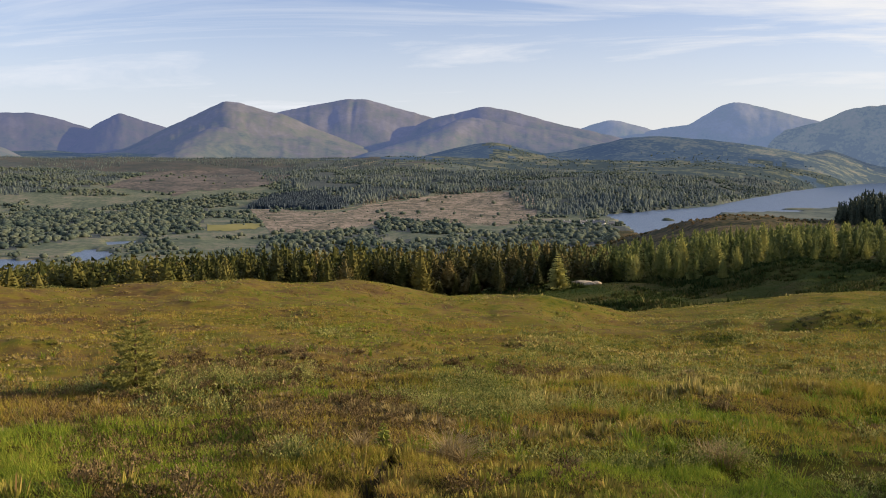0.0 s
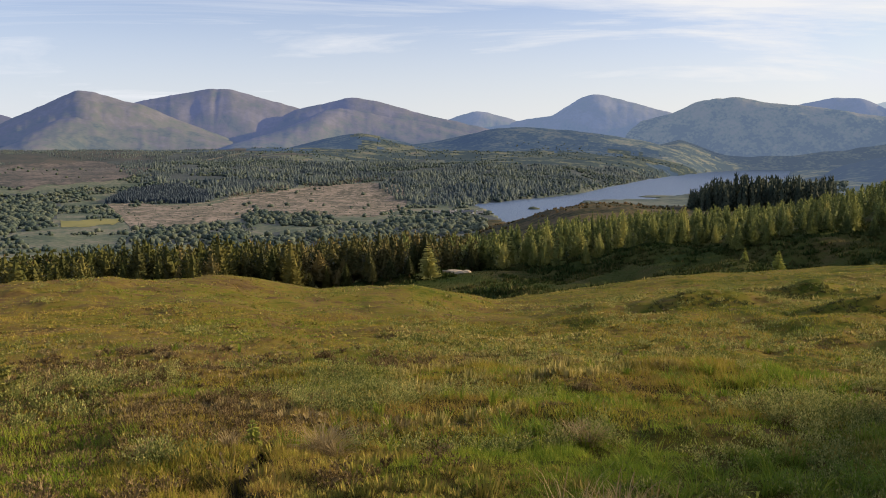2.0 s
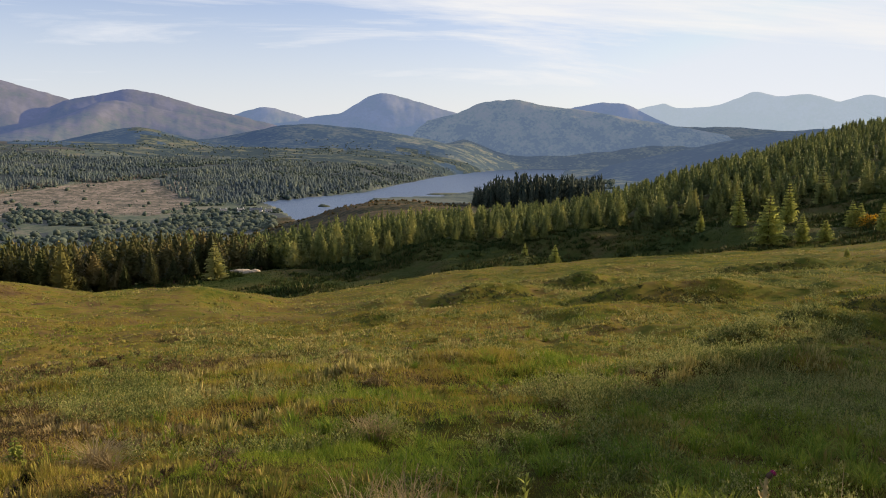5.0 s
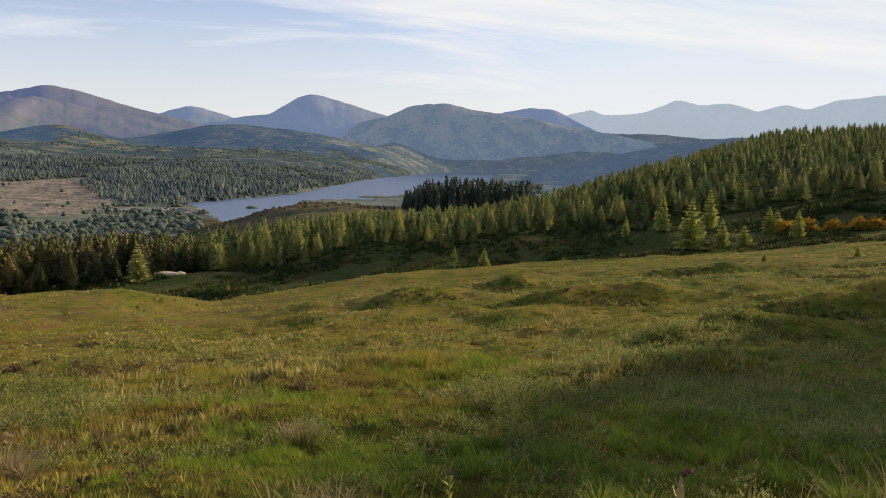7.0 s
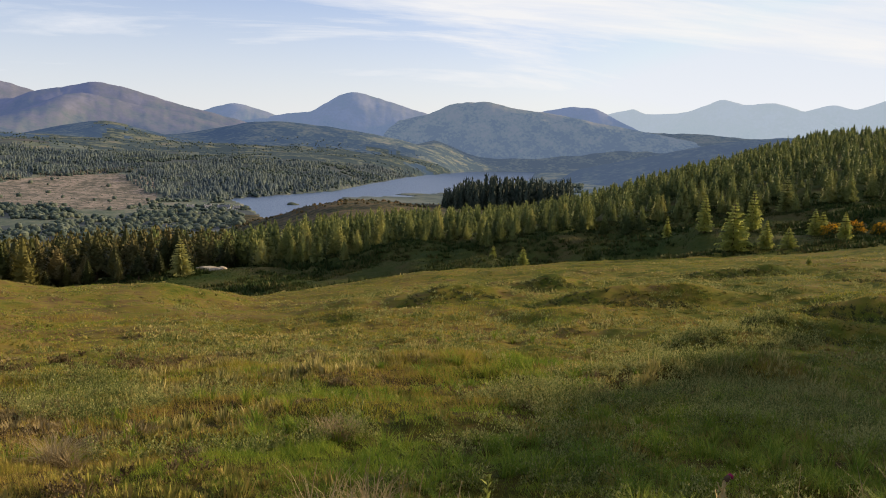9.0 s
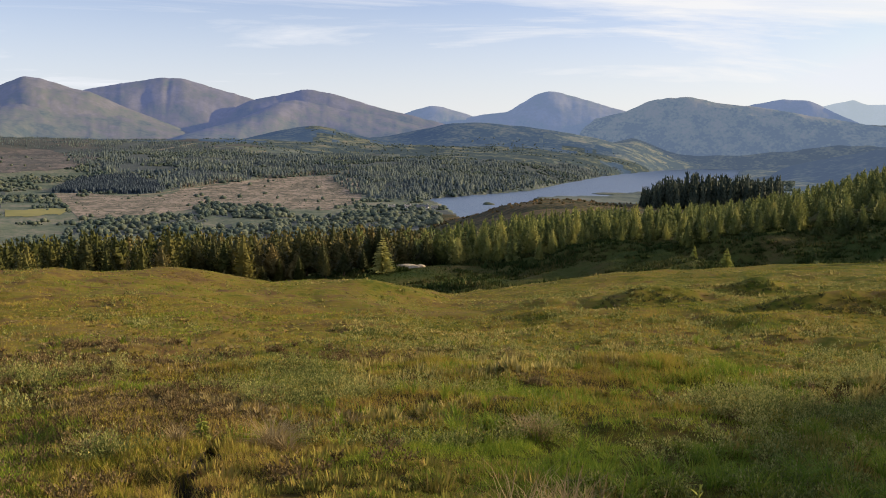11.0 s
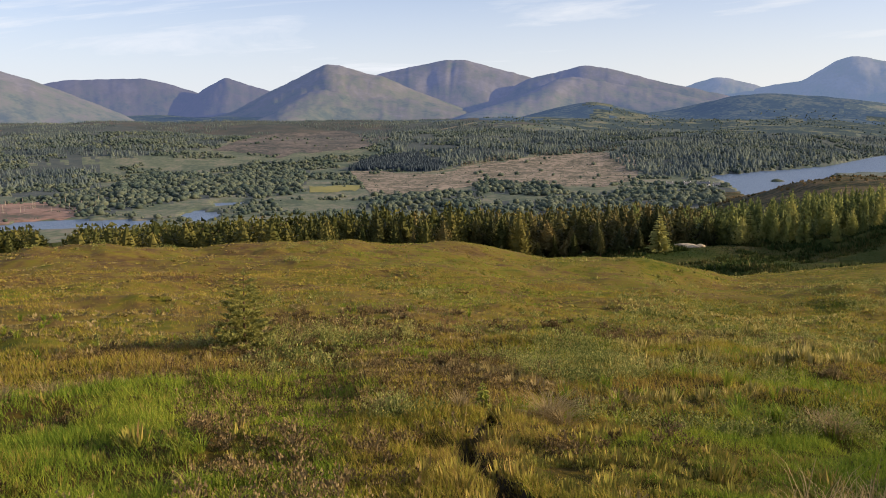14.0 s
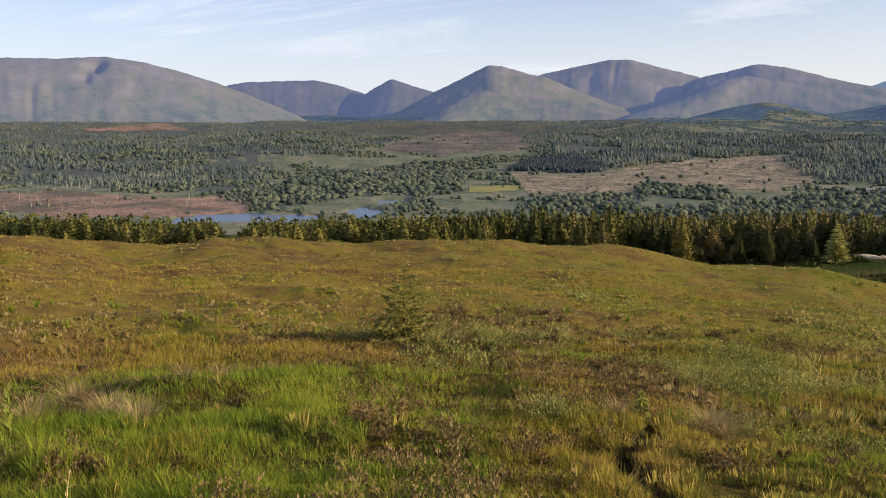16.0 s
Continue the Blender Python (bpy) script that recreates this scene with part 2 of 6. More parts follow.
def water_material():
    m = bpy.data.materials.new("loch_water")
    m.use_nodes = True
    n, l = m.node_tree.nodes, m.node_tree.links
    b = n["Principled BSDF"]
    b.inputs["Base Color"].default_value = (0.030, 0.062, 0.130, 1)
    b.inputs["Roughness"].default_value = 0.32
    where = n.new("ShaderNodeNewGeometry")
    t = n.new("ShaderNodeTexNoise")
    t.inputs["Scale"].default_value, t.inputs["Detail"].default_value = 0.25, 4
    l.new(where.outputs["Position"], t.inputs["Vector"])
    bn = n.new("ShaderNodeBump")
    bn.inputs["Strength"].default_value, bn.inputs["Distance"].default_value = 0.7, 1.0
    l.new(t.outputs["Fac"], bn.inputs["Height"])
    l.new(bn.outputs[0], b.inputs["Normal"])
    return m


M_WATER = water_material()


# ---- shape helpers ----
def vnoise(x, y, seed=0):
    """Smooth lattice noise, -1 to 1."""
    xi, yi = np.floor(x).astype(np.int64), np.floor(y).astype(np.int64)
    xf, yf = x - xi, y - yi
    u, v = xf * xf * (3 - 2 * xf), yf * yf * (3 - 2 * yf)

    def h(a, b):
        k = (a * 374761393 + b * 668265263 + seed * 974711) & 0xFFFFFFFF
        k = ((k ^ (k >> 13)) * 1274126177) & 0xFFFFFFFF
        return ((k ^ (k >> 16)) & 0xFFFF) / 32767.5 - 1
    return (h(xi, yi) * (1 - u) + h(xi + 1, yi) * u) * (1 - v) + (h(xi, yi + 1) * (1 - u) + h(xi + 1, yi + 1) * u) * v


def fbm(x, y, octaves=4, seed=0):
    return sum(vnoise(x * 2 ** k, y * 2 ** k, seed + k) * 0.5 ** k for k in range(octaves))


def mesh_from(name, verts, faces, mat, smooth=False, slots=None):
    """A mesh from arrays; faces is (m, 3) or (m, 4)."""
    me = bpy.data.meshes.new(name)
    verts, faces = np.asarray(verts, np.float32), np.asarray(faces, np.int32)
    k = faces.shape[1]
    me.vertices.add(len(verts))
    me.vertices.foreach_set("co", verts.ravel())
    me.loops.add(faces.size)
    me.loops.foreach_set("vertex_index", faces.ravel())
    me.polygons.add(len(faces))
    me.polygons.foreach_set("loop_start", np.arange(0, faces.size, k, dtype=np.int32))
    me.polygons.foreach_set("loop_total", np.full(len(faces), k, np.int32))
    for m in (mat if isinstance(mat, (list, tuple)) else [mat]):
        me.materials.append(m)
    if slots is not None:
        me.polygons.foreach_set("material_index", np.asarray(slots, np.int32))
    me.polygons.foreach_set("use_smooth", np.full(len(faces), smooth))
    me.update(calc_edges=True)
    return me


def part(name, me, parent, label="", at=None):
    ob = new(name, me)
    ob.parent = parent
    if at is not None:
        ob.matrix_basis = at
    if label:
        ob["label"] = label
    return ob


def grid_faces(na, nr, wrap=False):
    a, r = np.meshgrid(np.arange(na if wrap else na - 1), np.arange(nr - 1), indexing="ij")
    b = (a + 1) % na
    return np.stack([a * nr + r, b * nr + r, b * nr + r + 1, a * nr + r + 1], -1).reshape(-1, 4)


def inside(px, py, poly):
    """Which of the points lie in the polygon."""
    out = np.zeros(px.shape, bool)
    for (x0, y0), (x1, y1) in zip(poly, poly[1:] + poly[:1]):
        cross = (y0 > py) != (y1 > py)
        out ^= cross & (px < (x1 - x0) * (py - y0) / ((y1 - y0) or 1e-9) + x0)
    return out


def smooth_curve(x, pts, sigma=1.2):
    """A soft curve through control points, rounded over sigma."""
    xs, ys = np.array([p[0] for p in pts], float), np.array([p[1] for p in pts], float)
    fine = np.linspace(xs[0] - 4 * sigma, xs[-1] + 4 * sigma, 1200)
    v = np.interp(fine, xs, ys)
    step = fine[1] - fine[0]
    kx = np.arange(-int(4 * sigma / step), int(4 * sigma / step) + 1) * step
    k = np.exp(-0.5 * (kx / sigma) ** 2)
    v = np.convolve(np.pad(v, len(kx) // 2, mode="edge"), k / k.sum(), "valid")
    return np.interp(x, fine, v)


# ---- far hills: haze is painted as a bluish glow, stronger with distance ----
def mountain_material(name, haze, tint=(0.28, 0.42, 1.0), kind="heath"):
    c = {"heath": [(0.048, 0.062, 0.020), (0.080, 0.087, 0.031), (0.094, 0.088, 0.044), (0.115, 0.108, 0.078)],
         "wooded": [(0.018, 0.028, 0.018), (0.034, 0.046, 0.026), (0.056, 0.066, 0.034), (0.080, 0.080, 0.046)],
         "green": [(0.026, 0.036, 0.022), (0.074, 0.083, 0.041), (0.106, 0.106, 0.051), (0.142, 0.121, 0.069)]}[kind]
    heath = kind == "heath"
    # rear peaks: colours halved, so their shade is painted in as well
    c = [tuple(q * (0.5 if name == "mountain_back_shaded" else 1.0) for q in p) for p in c]
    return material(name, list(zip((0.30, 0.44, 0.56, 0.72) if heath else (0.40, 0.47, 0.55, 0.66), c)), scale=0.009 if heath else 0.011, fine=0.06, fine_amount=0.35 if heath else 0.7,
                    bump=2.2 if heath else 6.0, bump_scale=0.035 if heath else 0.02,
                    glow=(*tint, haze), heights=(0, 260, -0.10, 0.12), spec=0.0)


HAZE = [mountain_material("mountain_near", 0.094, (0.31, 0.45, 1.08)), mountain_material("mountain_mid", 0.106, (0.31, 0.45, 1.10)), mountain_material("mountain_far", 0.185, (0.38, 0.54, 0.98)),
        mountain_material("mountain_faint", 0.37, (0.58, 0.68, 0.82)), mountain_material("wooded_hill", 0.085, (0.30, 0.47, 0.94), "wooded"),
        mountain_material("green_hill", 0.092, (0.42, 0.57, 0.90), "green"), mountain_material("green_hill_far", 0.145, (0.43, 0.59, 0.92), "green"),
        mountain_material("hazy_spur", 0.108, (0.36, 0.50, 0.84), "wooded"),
        mountain_material("far_heath_haze", 0.045, (0.40, 0.55, 0.90), "green"), mountain_material("mountain_back_shaded", 0.122, (0.36, 0.48, 1.05))]
M_SLOPE_HAZE = HAZE[4]


# ---- the land, round the viewer: heading a (degrees), reach r (m), eye at height 0 ----
WATER_Z = -75.0
BROW_DIP = [(-180, 5), (-100, 4), (-60, 5.6), (-53, 5.77), (-49, 6.18), (-45, 7.06), (-38, 6.85), (-31.5, 7.54), (-21.6, 7.53), (-15, 7.9),
            (-8.3, 8.8), (-2, 8.7), (4.3, 9.5), (11, 8.49), (16.2, 7.7), (24, 7.15), (31, 6.42), (35, 6.13), (42, 5.22), (47, 4.54), (60, 2.5), (90, 0.3), (130, 0.3), (180, 5)]
BROW_R = [(-180, 60), (-60, 42), (-53, 42), (-45, 48), (-21, 52), (-8, 58), (4, 62), (16, 68), (31, 72), (60, 72), (180, 60)]
FRONT_Z = [(-180, -14), (-60, -14), (-53, -14.5), (-45, -17.0), (-31, -17.6), (-21, -17.6), (-15, -17), (-8, -16), (-2, -14.6), (4, -14), (11, -12.6),
           (16, -10.4), (24, -8.7), (31, -6.8), (35, -5.8), (42, -4.4), (47, -3.9), (60, 1), (100, 6), (180, -14)]
CREST_R = [(-180, 140), (-20, 140), (0, 145), (9, 155), (16, 175), (23, 205), (29, 230), (36, 245), (47, 255), (180, 200)]
CREST_Z = [(-180, -19), (-53, -17.5), (-43, -21.5), (-32, -21), (-20, -21), (-8, -22), (-3, -20.5), (3, -20.5), (9, -16.2), (16, -15.8), (23, -15.0),
           (27.5, -11), (31, -4.8), (35, -0.3), (38, 3.5), (41, 6.5), (47, 7.6), (60, 11), (100, 12), (180, -19)]
FLANK_Z = [(-180, -60), (-60, -72), (-10, -72), (-4, -68), (1, -58), (5, -43), (8.5, -31), (11, -28), (13.5, -31), (17, -33), (23, -34), (30, -32), (40, -20), (47, -12), (100, -10), (180, -60)]
FAR_SHORE = [(2.6, 1290), (4.1, 1341), (5.8, 1431), (9.4, 1620), (12.4, 2126), (16.2, 3180), (17.5, 3560), (18.8, 3950), (21, 4150), (24.4, 4170), (25, 4100)]
NEAR_SHORE = [(2.6, 1290), (3.2, 1200), (4.0, 1080), (4.9, 935), (6.5, 950), (8.3, 980), (10, 1380), (14.7, 1480), (17, 1650), (22, 2500), (24.2, 3900), (25, 4100)]

AZ = np.concatenate([np.linspace(-180, -59, 50), np.linspace(-58.75, 54, 452), np.linspace(55, 177.5, 50)])
RR = np.concatenate([[0.02, 0.3, 0.6, 0.9, 1.2], np.geomspace(1.5, 3, 12, endpoint=False), np.geomspace(3, 75, 265, endpoint=False), np.geomspace(75, 4960, 180)])
COARSE = np.concatenate([[0.02, 0.3, 0.6, 0.9, 1.2], np.geomspace(1.5, 4960, 350)])
DITCH = [(-11.2, 8.5), (-11.6, 7.9), (-12.9, 7.0), (-13.2, 6.5), (-12.6, 5.95), (-11.0, 5.5), (-9.6, 5.1)]  # heading, reach


def along(pts, a, sigma=1.2):
    return smooth_curve(a, pts, sigma)


# low hills of the land: reach, depth, skyline as heading and rise (degrees)
LOW_HILLS = [
    (3640, 900, [(-16, -1), (-10.5, 0.2), (-8.6, 0.65), (-6.9, 1.15), (-5.4, 1.48), (-4.2, 1.5), (-2.8, 1.15), (-0.5, 0.7), (4, -0.6), (6, -1.5)]),
    (3820, 900, [(-10, -1), (-6, -0.1), (-3, 0.5), (0.96, 1.14), (4.07, 1.9), (6.2, 1.85), (10.9, 1.38), (14, 0.9), (16, 0.2), (17.5, -0.8), (18.5, -2)]),
    (4750, 720, [(8.5, -0.6), (10.5, 0.3), (13.1, 0.8), (16.8, 1.45), (19.9, 1.5), (23.6, 1.45), (27.4, 1.7), (30, 1.8), (33, 1.7), (38, 1.5), (52, 1.2), (60, 1.0)])]


def tussocks(x, y, gap, seed):
    """Rounded bumps of uneven height on a loose lattice, 0 to 1."""
    xi, yi = np.floor(x / gap).astype(np.int64), np.floor(y / gap).astype(np.int64)
    top = np.zeros(x.shape)

    def h(a, b, k):
        q = (a * 374761393 + b * 668265263 + (seed * 31 + k) * 974711) & 0xFFFFFFFF
        q = ((q ^ (q >> 13)) * 1274126177) & 0xFFFFFFFF
        return ((q ^ (q >> 16)) & 0xFFFF) / 65535.0
    for i in (-1, 0, 1):
        for j in (-1, 0, 1):
            a, b = xi + i, yi + j
            d2 = ((x / gap - a - h(a, b, 1)) ** 2 + (y / gap - b - h(a, b, 2)) ** 2) / (0.45 + 0.4 * h(a, b, 3)) ** 2
            top = np.maximum(top, np.clip(1 - d2, 0, 1) ** 0.7 * (0.25 + 0.75 * h(a, b, 4) ** 1.5))
    return top


def ditch_gap(x, y):
    """Distance from the winding ditch."""
    best = np.full(np.shape(x), 99.0)
    pts = [polar(a, r) for a, r in DITCH]
    for (x0, y0), (x1, y1) in zip(pts, pts[1:]):
        u = np.clip(((x - x0) * (x1 - x0) + (y - y0) * (y1 - y0)) / ((x1 - x0) ** 2 + (y1 - y0) ** 2), 0, 1)
        best = np.minimum(best, np.hypot(x - x0 - u * (x1 - x0), y - y0 - u * (y1 - y0)))
    return best


def polar(a, r):
    return r * np.sin(np.radians(a)), r * np.cos(np.radians(a))


def land_table():
    A = AZ[:, None] * np.ones_like(RR)[None]
    Rg = np.ones_like(AZ)[:, None] * RR[None]
    rb = along(BROW_R, AZ)
    zb = -rb * np.tan(np.radians(along(BROW_DIP, AZ, 1.0)))
    zf, rc, zc, z5 = along(FRONT_Z, AZ), along(CREST_R, AZ), along(CREST_Z, AZ), along(FLANK_Z, AZ)
    shore = along([(-180, 1420), (-6, 1420)] + [(p[0], p[1] + 25) for p in FAR_SHORE], AZ, 0.5)
    Z = np.empty_like(A)
    for i, a in enumerate(AZ):
        rise = max(0.049, min(0.10, 118 / max(4350 - shore[i], 60))) if 3 < a < 24 else float(np.interp(a, [-30, -12, 3], [0.060, 0.058, 0.049]))
        nodes = [(0, -1.63), (2.5, -1.79), (5, -2.2), (8.5, -2.82), (12, -3.45), (16, -4.08), (rb[i] * 0.62, -4.08 + (zb[i] + 4.08) * 0.55), (rb[i], zb[i]),
                 (rb[i] * 1.25, zb[i] + 0.8 * (zf[i] - zb[i]) - (1.7 if a < 33 else 1.0)), (105, zf[i]), (rc[i], zc[i]), (550, z5[i]), (640, min(-73.5, z5[i] - 2) if a < -15 else z5[i] * 0.72 - 0.28 * 73), (880, -73.0), (shore[i], -73.0),
                 (min(shore[i] + 1400, 5100), -73.0 + (min(shore[i] + 1400, 5100) - shore[i]) * rise), (5200, -73.0 + min((5200 - shore[i]) * rise, 140))]
        lr = np.log(COARSE + 3)
        z = np.interp(lr, np.log([p[0] + 3 for p in nodes]), [p[1] for p in nodes])
        k = np.exp(-0.5 * (np.arange(-6, 7) / 1.6) ** 2)
        Z[i] = np.interp(np.log(RR), np.log(COARSE), np.convolve(np.pad(z, 6, mode="edge"), k / k.sum(), "valid"))
    X, Y = Rg * np.sin(np.radians(A)), Rg * np.cos(np.radians(A))
    near = np.clip((Rg - 2) / 6, 0, 1) * np.clip((110 - Rg) / 50, 0, 1)
    Z += near * (0.12 * fbm(X / 2.2, Y / 2.2, 3, 5) + 0.16 * fbm(X / 9, Y / 9, 2, 9) * np.clip(Rg / 25, 0, 1))
    # tussocks of grass and heather, and peat hags farther out
    rough = np.clip(0.55 + 0.9 * fbm(X / 7, Y / 7, 2, 11), 0.15, 1.3)
    soft = np.clip((Rg - 3) / 3, 0, 1)
    Z += soft * np.clip((40 - Rg) / 14, 0, 1) * (0.15 * rough * tussocks(X, Y, 0.85, 3) + 0.05 * tussocks(X, Y, 0.34, 5) * np.clip((18 - Rg) / 6, 0, 1) - 0.05)
    hags = np.clip((Rg - 11) / 8, 0, 1) * np.clip((58 - Rg) / 16, 0, 1)
    Z += hags * np.clip(0.4 + 1.2 * fbm(X / 14, Y / 14, 2, 12), 0.0, 1.2) * (0.22 * tussocks(X, Y, 1.9, 7) - 0.07)
    # humps and dips of the hollow below the plantation
    hollow = np.clip((Rg - 70) / 10, 0, 1) * np.clip((118 - Rg) / 14, 0, 1) * np.clip((A - 2.5) / 5, 0, 1) * np.clip((44 - A) / 8, 0.12, 1)
    Z += hollow * (2.0 * tussocks(X, Y * 0.8, 11, 13) - 1.2 + 0.7 * tussocks(X, Y, 3.6, 14))
    mid = np.clip((Rg - 100) / 300, 0, 1) * np.clip((1000 - Rg) / 200, 0, 1)
    Z += mid * (2.5 * fbm(X / 60, Y / 60, 3, 21) + 1.5 * np.abs(fbm(X / 22, Y / 22, 3, 23)) * ((A > 3) & (A < 17)))
    far = np.clip((Rg - 1500) / 900, 0, 1)
    Z += far * 14 * fbm(X / 420, Y / 420, 4, 33)
    for reach, depth, ridge in LOW_HILLS:
        top = reach * np.tan(np.radians(along(ridge, AZ, 0.5)))[:, None] + 95
        t = np.clip(1 + (Rg - reach) / depth, 0, 1.25)
        t = np.where(t > 1, 2 - t, t)
        hill = -95 + top * (0.4 * t + 0.6 * t * t * (3 - 2 * t))
        hill += 16 * fbm(X / 260, Y / 260, 4, 35) * np.clip(hill / 60 + 1, 0, 1) * t * (1 if reach > 4000 else 0.5)
        Z = np.where(hill > -75, 8 * np.logaddexp(Z / 8, hill / 8), Z)
    valley = np.clip((Rg - 850) / 100, 0, 1) * (1 - far)
    Z += valley * 1.0 * np.maximum(0, fbm(X / 90, Y / 90, 3, 41))
    # low mounds and hollows in the pasture: heading, reach, width (deg), length (m), height
    # the rise at heading 58 is unseen, added to shade the hollow
    for a0, r0, wa, wr, h in ((18.5, 38, 4.2, 2.8, 0.45), (24.3, 43, 5.2, 3.0, 0.38), (29.5, 35, 6.5, 3.4, 0.78), (26.3, 32, 4.2, 2.4, 0.3), (35.0, 22.5, 4.0, 2.2, 0.5), (39, 25.5, 4.0, 2.4, 0.55), (43, 29.5, 4.0, 2.6, 0.6), (47.5, 35, 4.5, 2.8, 0.65), (58, 140, 5, 26, 9), (36.5, 50, 6.0, 3.5, 0.55), (11, 40, 3, 3, 0.3),
                              (-13.2, 53, 5, 4, 0.5), (-28, 47, 6, 4, 0.35), (-1.5, 52, 3, 3, 0.35), (-10, 33, 2.5, 1.6, 0.18), (33, 16, 6, 2.0, 0.35), (26, 14.5, 4, 1.5, 0.25),
                              (3.0, 11.3, 0.7, 0.3, -0.3), (-3, 9.5, 0.9, 0.25, -0.16), (-16, 7.0, 1.2, 0.25, -0.14), (-20, 27, 3, 1, 0.12)):
        steep = np.where(A < a0, 0.75 if h > 0.3 else 1.0, 1.25)
        bank = np.where(Rg < r0 + (0.28 * (A - a0) if a0 > 10 else 0), 0.27 if h > 0.3 and a0 > 10 else 1.0, 1.1)
        Z += h * np.exp(-((A - a0) / (wa * steep)) ** 2 - ((Rg - r0 - (0.28 * (A - a0) if a0 > 10 else 0)) / (wr * bank)) ** 2)
    # small tussocks and hags with the same lie
    rng = np.random.RandomState(19)
    for k in range(150):
        a0, r0 = rng.uniform(-54, 50), 7 + 43 * rng.rand()
        w, h = rng.uniform(0.25, 0.4) + 0.012 * r0, (0.03 + 0.0042 * r0) * rng.uniform(0.5, 1.1) * (0.35 if a0 < 6 and r0 > 26 else 1.0)
        wa = math.degrees(w / r0)
        near = np.abs(AZ - a0) < 6 * wa + 1
        dA, dR = A[near] - a0, (Rg[near] - r0) / (0.9 * w + 0.02 * r0)
        Z[near] += h * np.exp(-(dA / (wa * np.where(dA < 0, 0.6, 2.4))) ** 2 - dR ** 2)
    Z -= 0.30 * np.exp(-(ditch_gap(X, Y) / (0.075 + 0.05 * fbm(X / 0.25, Y / 0.25, 2, 15))) ** 4)
    # the loch and the river pools
    wob = 1 + 0.012 * fbm(X / 70, Y / 70, 3, 51)
    n = np.interp(A, [p[0] for p in NEAR_SHORE], [p[1] for p in NEAR_SHORE])
    f = np.interp(A, [p[0] for p in FAR_SHORE], [p[1] for p in FAR_SHORE])
    wet = (A > 2.6) & (A < 25) & (Rg * wob > n) & (Rg * wob < f)
    for a0, r0, wa, wr in ((-39.5, 725, 4.4, 42), (-36.0, 722, 2.6, 28), (-30.6, 757, 1.1, 42), (-28.9, 868, 1.1, 26)):
        wet |= ((A - a0) / wa) ** 2 + ((Rg - r0) / wr) ** 2 + 0.35 * fbm(X / 18, Y / 18, 3, 61) < 1
    Z = np.where(wet, -79.0, np.where(Rg > 600, np.maximum(Z, -73.8), Z))
    return A, Rg, X, Y, Z, wet


A_, R_, X_, Y_, Z_, WET = land_table()
LOGR = np.log(RR)


def land_z(x, y):
    """Height of the ground at places."""
    x, y = np.asarray(x, float), np.asarray(y, float)
    a, lr = np.degrees(np.arctan2(x, y)), np.log(np.maximum(np.hypot(x, y), 0.02))
    i = np.clip(np.searchsorted(AZ, a) - 1, 0, len(AZ) - 2)
    j = np.clip(np.searchsorted(LOGR, lr) - 1, 0, len(RR) - 2)
    u = np.clip((a - AZ[i]) / (AZ[i + 1] - AZ[i]), 0, 1)
    v = np.clip((lr - LOGR[j]) / (LOGR[j + 1] - LOGR[j]), 0, 1)
    return (Z_[i, j] * (1 - u) + Z_[i + 1, j] * u) * (1 - v) + (Z_[i, j + 1] * (1 - u) + Z_[i + 1, j + 1] * u) * v


def place(a, r, sink=0.0):
    """A place on the ground, from heading and reach."""
    x, y = polar(a, r)
    return Vector((float(x), float(y), float(land_z(x, y)) - sink))


# patches of the valley, as outlines in heading and dip below the eye
FELLED = [(-20.9, -2.9), (-15.03, -3.14), (-11.26, -2.4), (-3.7, -1.72), (-1.82, -2.01), (-1.8, -3.52), (-4.43, -4.1), (-11.27, -3.91), (-15.42, -4.27), (-19.49, -4.59)]
HAYFIELD = [(-23.61, -3.78), (-19.85, -3.84), (-20.58, -4.27), (-23.62, -4.26)]
RED_BANK = [(-48.2, -0.02), (-43.22, 0.35), (-41.7, -0.08), (-47.55, -0.2)]
STUMPS = [(-53.5, -3.8), (-49.66, -3.7), (-44.8, -4.3), (-36.71, -4.59), (-37.83, -5.42), (-42.12, -5.66), (-49.78, -5.4), (-53.5, -4.6)]
HIGH_FELLED = [(-29.7, -1.42), (-26.8, -0.5), (-21.57, -0.32), (-18.0, -0.6), (-19.2, -1.35), (-25.6, -1.9)]
SPRUCE_BLOCKS = [
    [(-3.69, -2.02), (-1.46, -0.9), (4.77, -0.72), (10.5, -0.85), (15.7, -1.1), (18.04, -1.1), (14.73, -1.86), (10.09, -2.39), (3.75, -3.46), (-1.43, -3.33)],
    [(-15.4, -2.88), (-14.64, -2.02), (-11.26, -1.46), (-7.47, -0.78), (-2.21, -0.33), (0.03, -0.7), (-3.7, -1.64), (-11.26, -2.29)],
    [(-20.91, -2.9), (-19.45, -2.18), (-16.5, -1.9), (-14.27, -2.66), (-15.03, -2.95)],
    [(-56, 0.62), (-42.92, 0.62), (-28.45, 0.62), (-14.99, 0.45), (-8, -0.45), (1.9, -0.85), (1.96, -1.0), (-6.53, -1.8), (-13.54, -2.2), (-18.69, -1.65), (-20.94, -0.35), (-26.95, -0.51), (-30.71, -1.42), (-36.63, -1.93), (-56, -2.69)],
    [(-56, -2.69), (-46.37, -2.33), (-36.63, -2.12), (-36.7, -4.33), (-40.29, -4.07), (-45.12, -3.77), (-49.65, -3.4), (-56, -3.4)]]
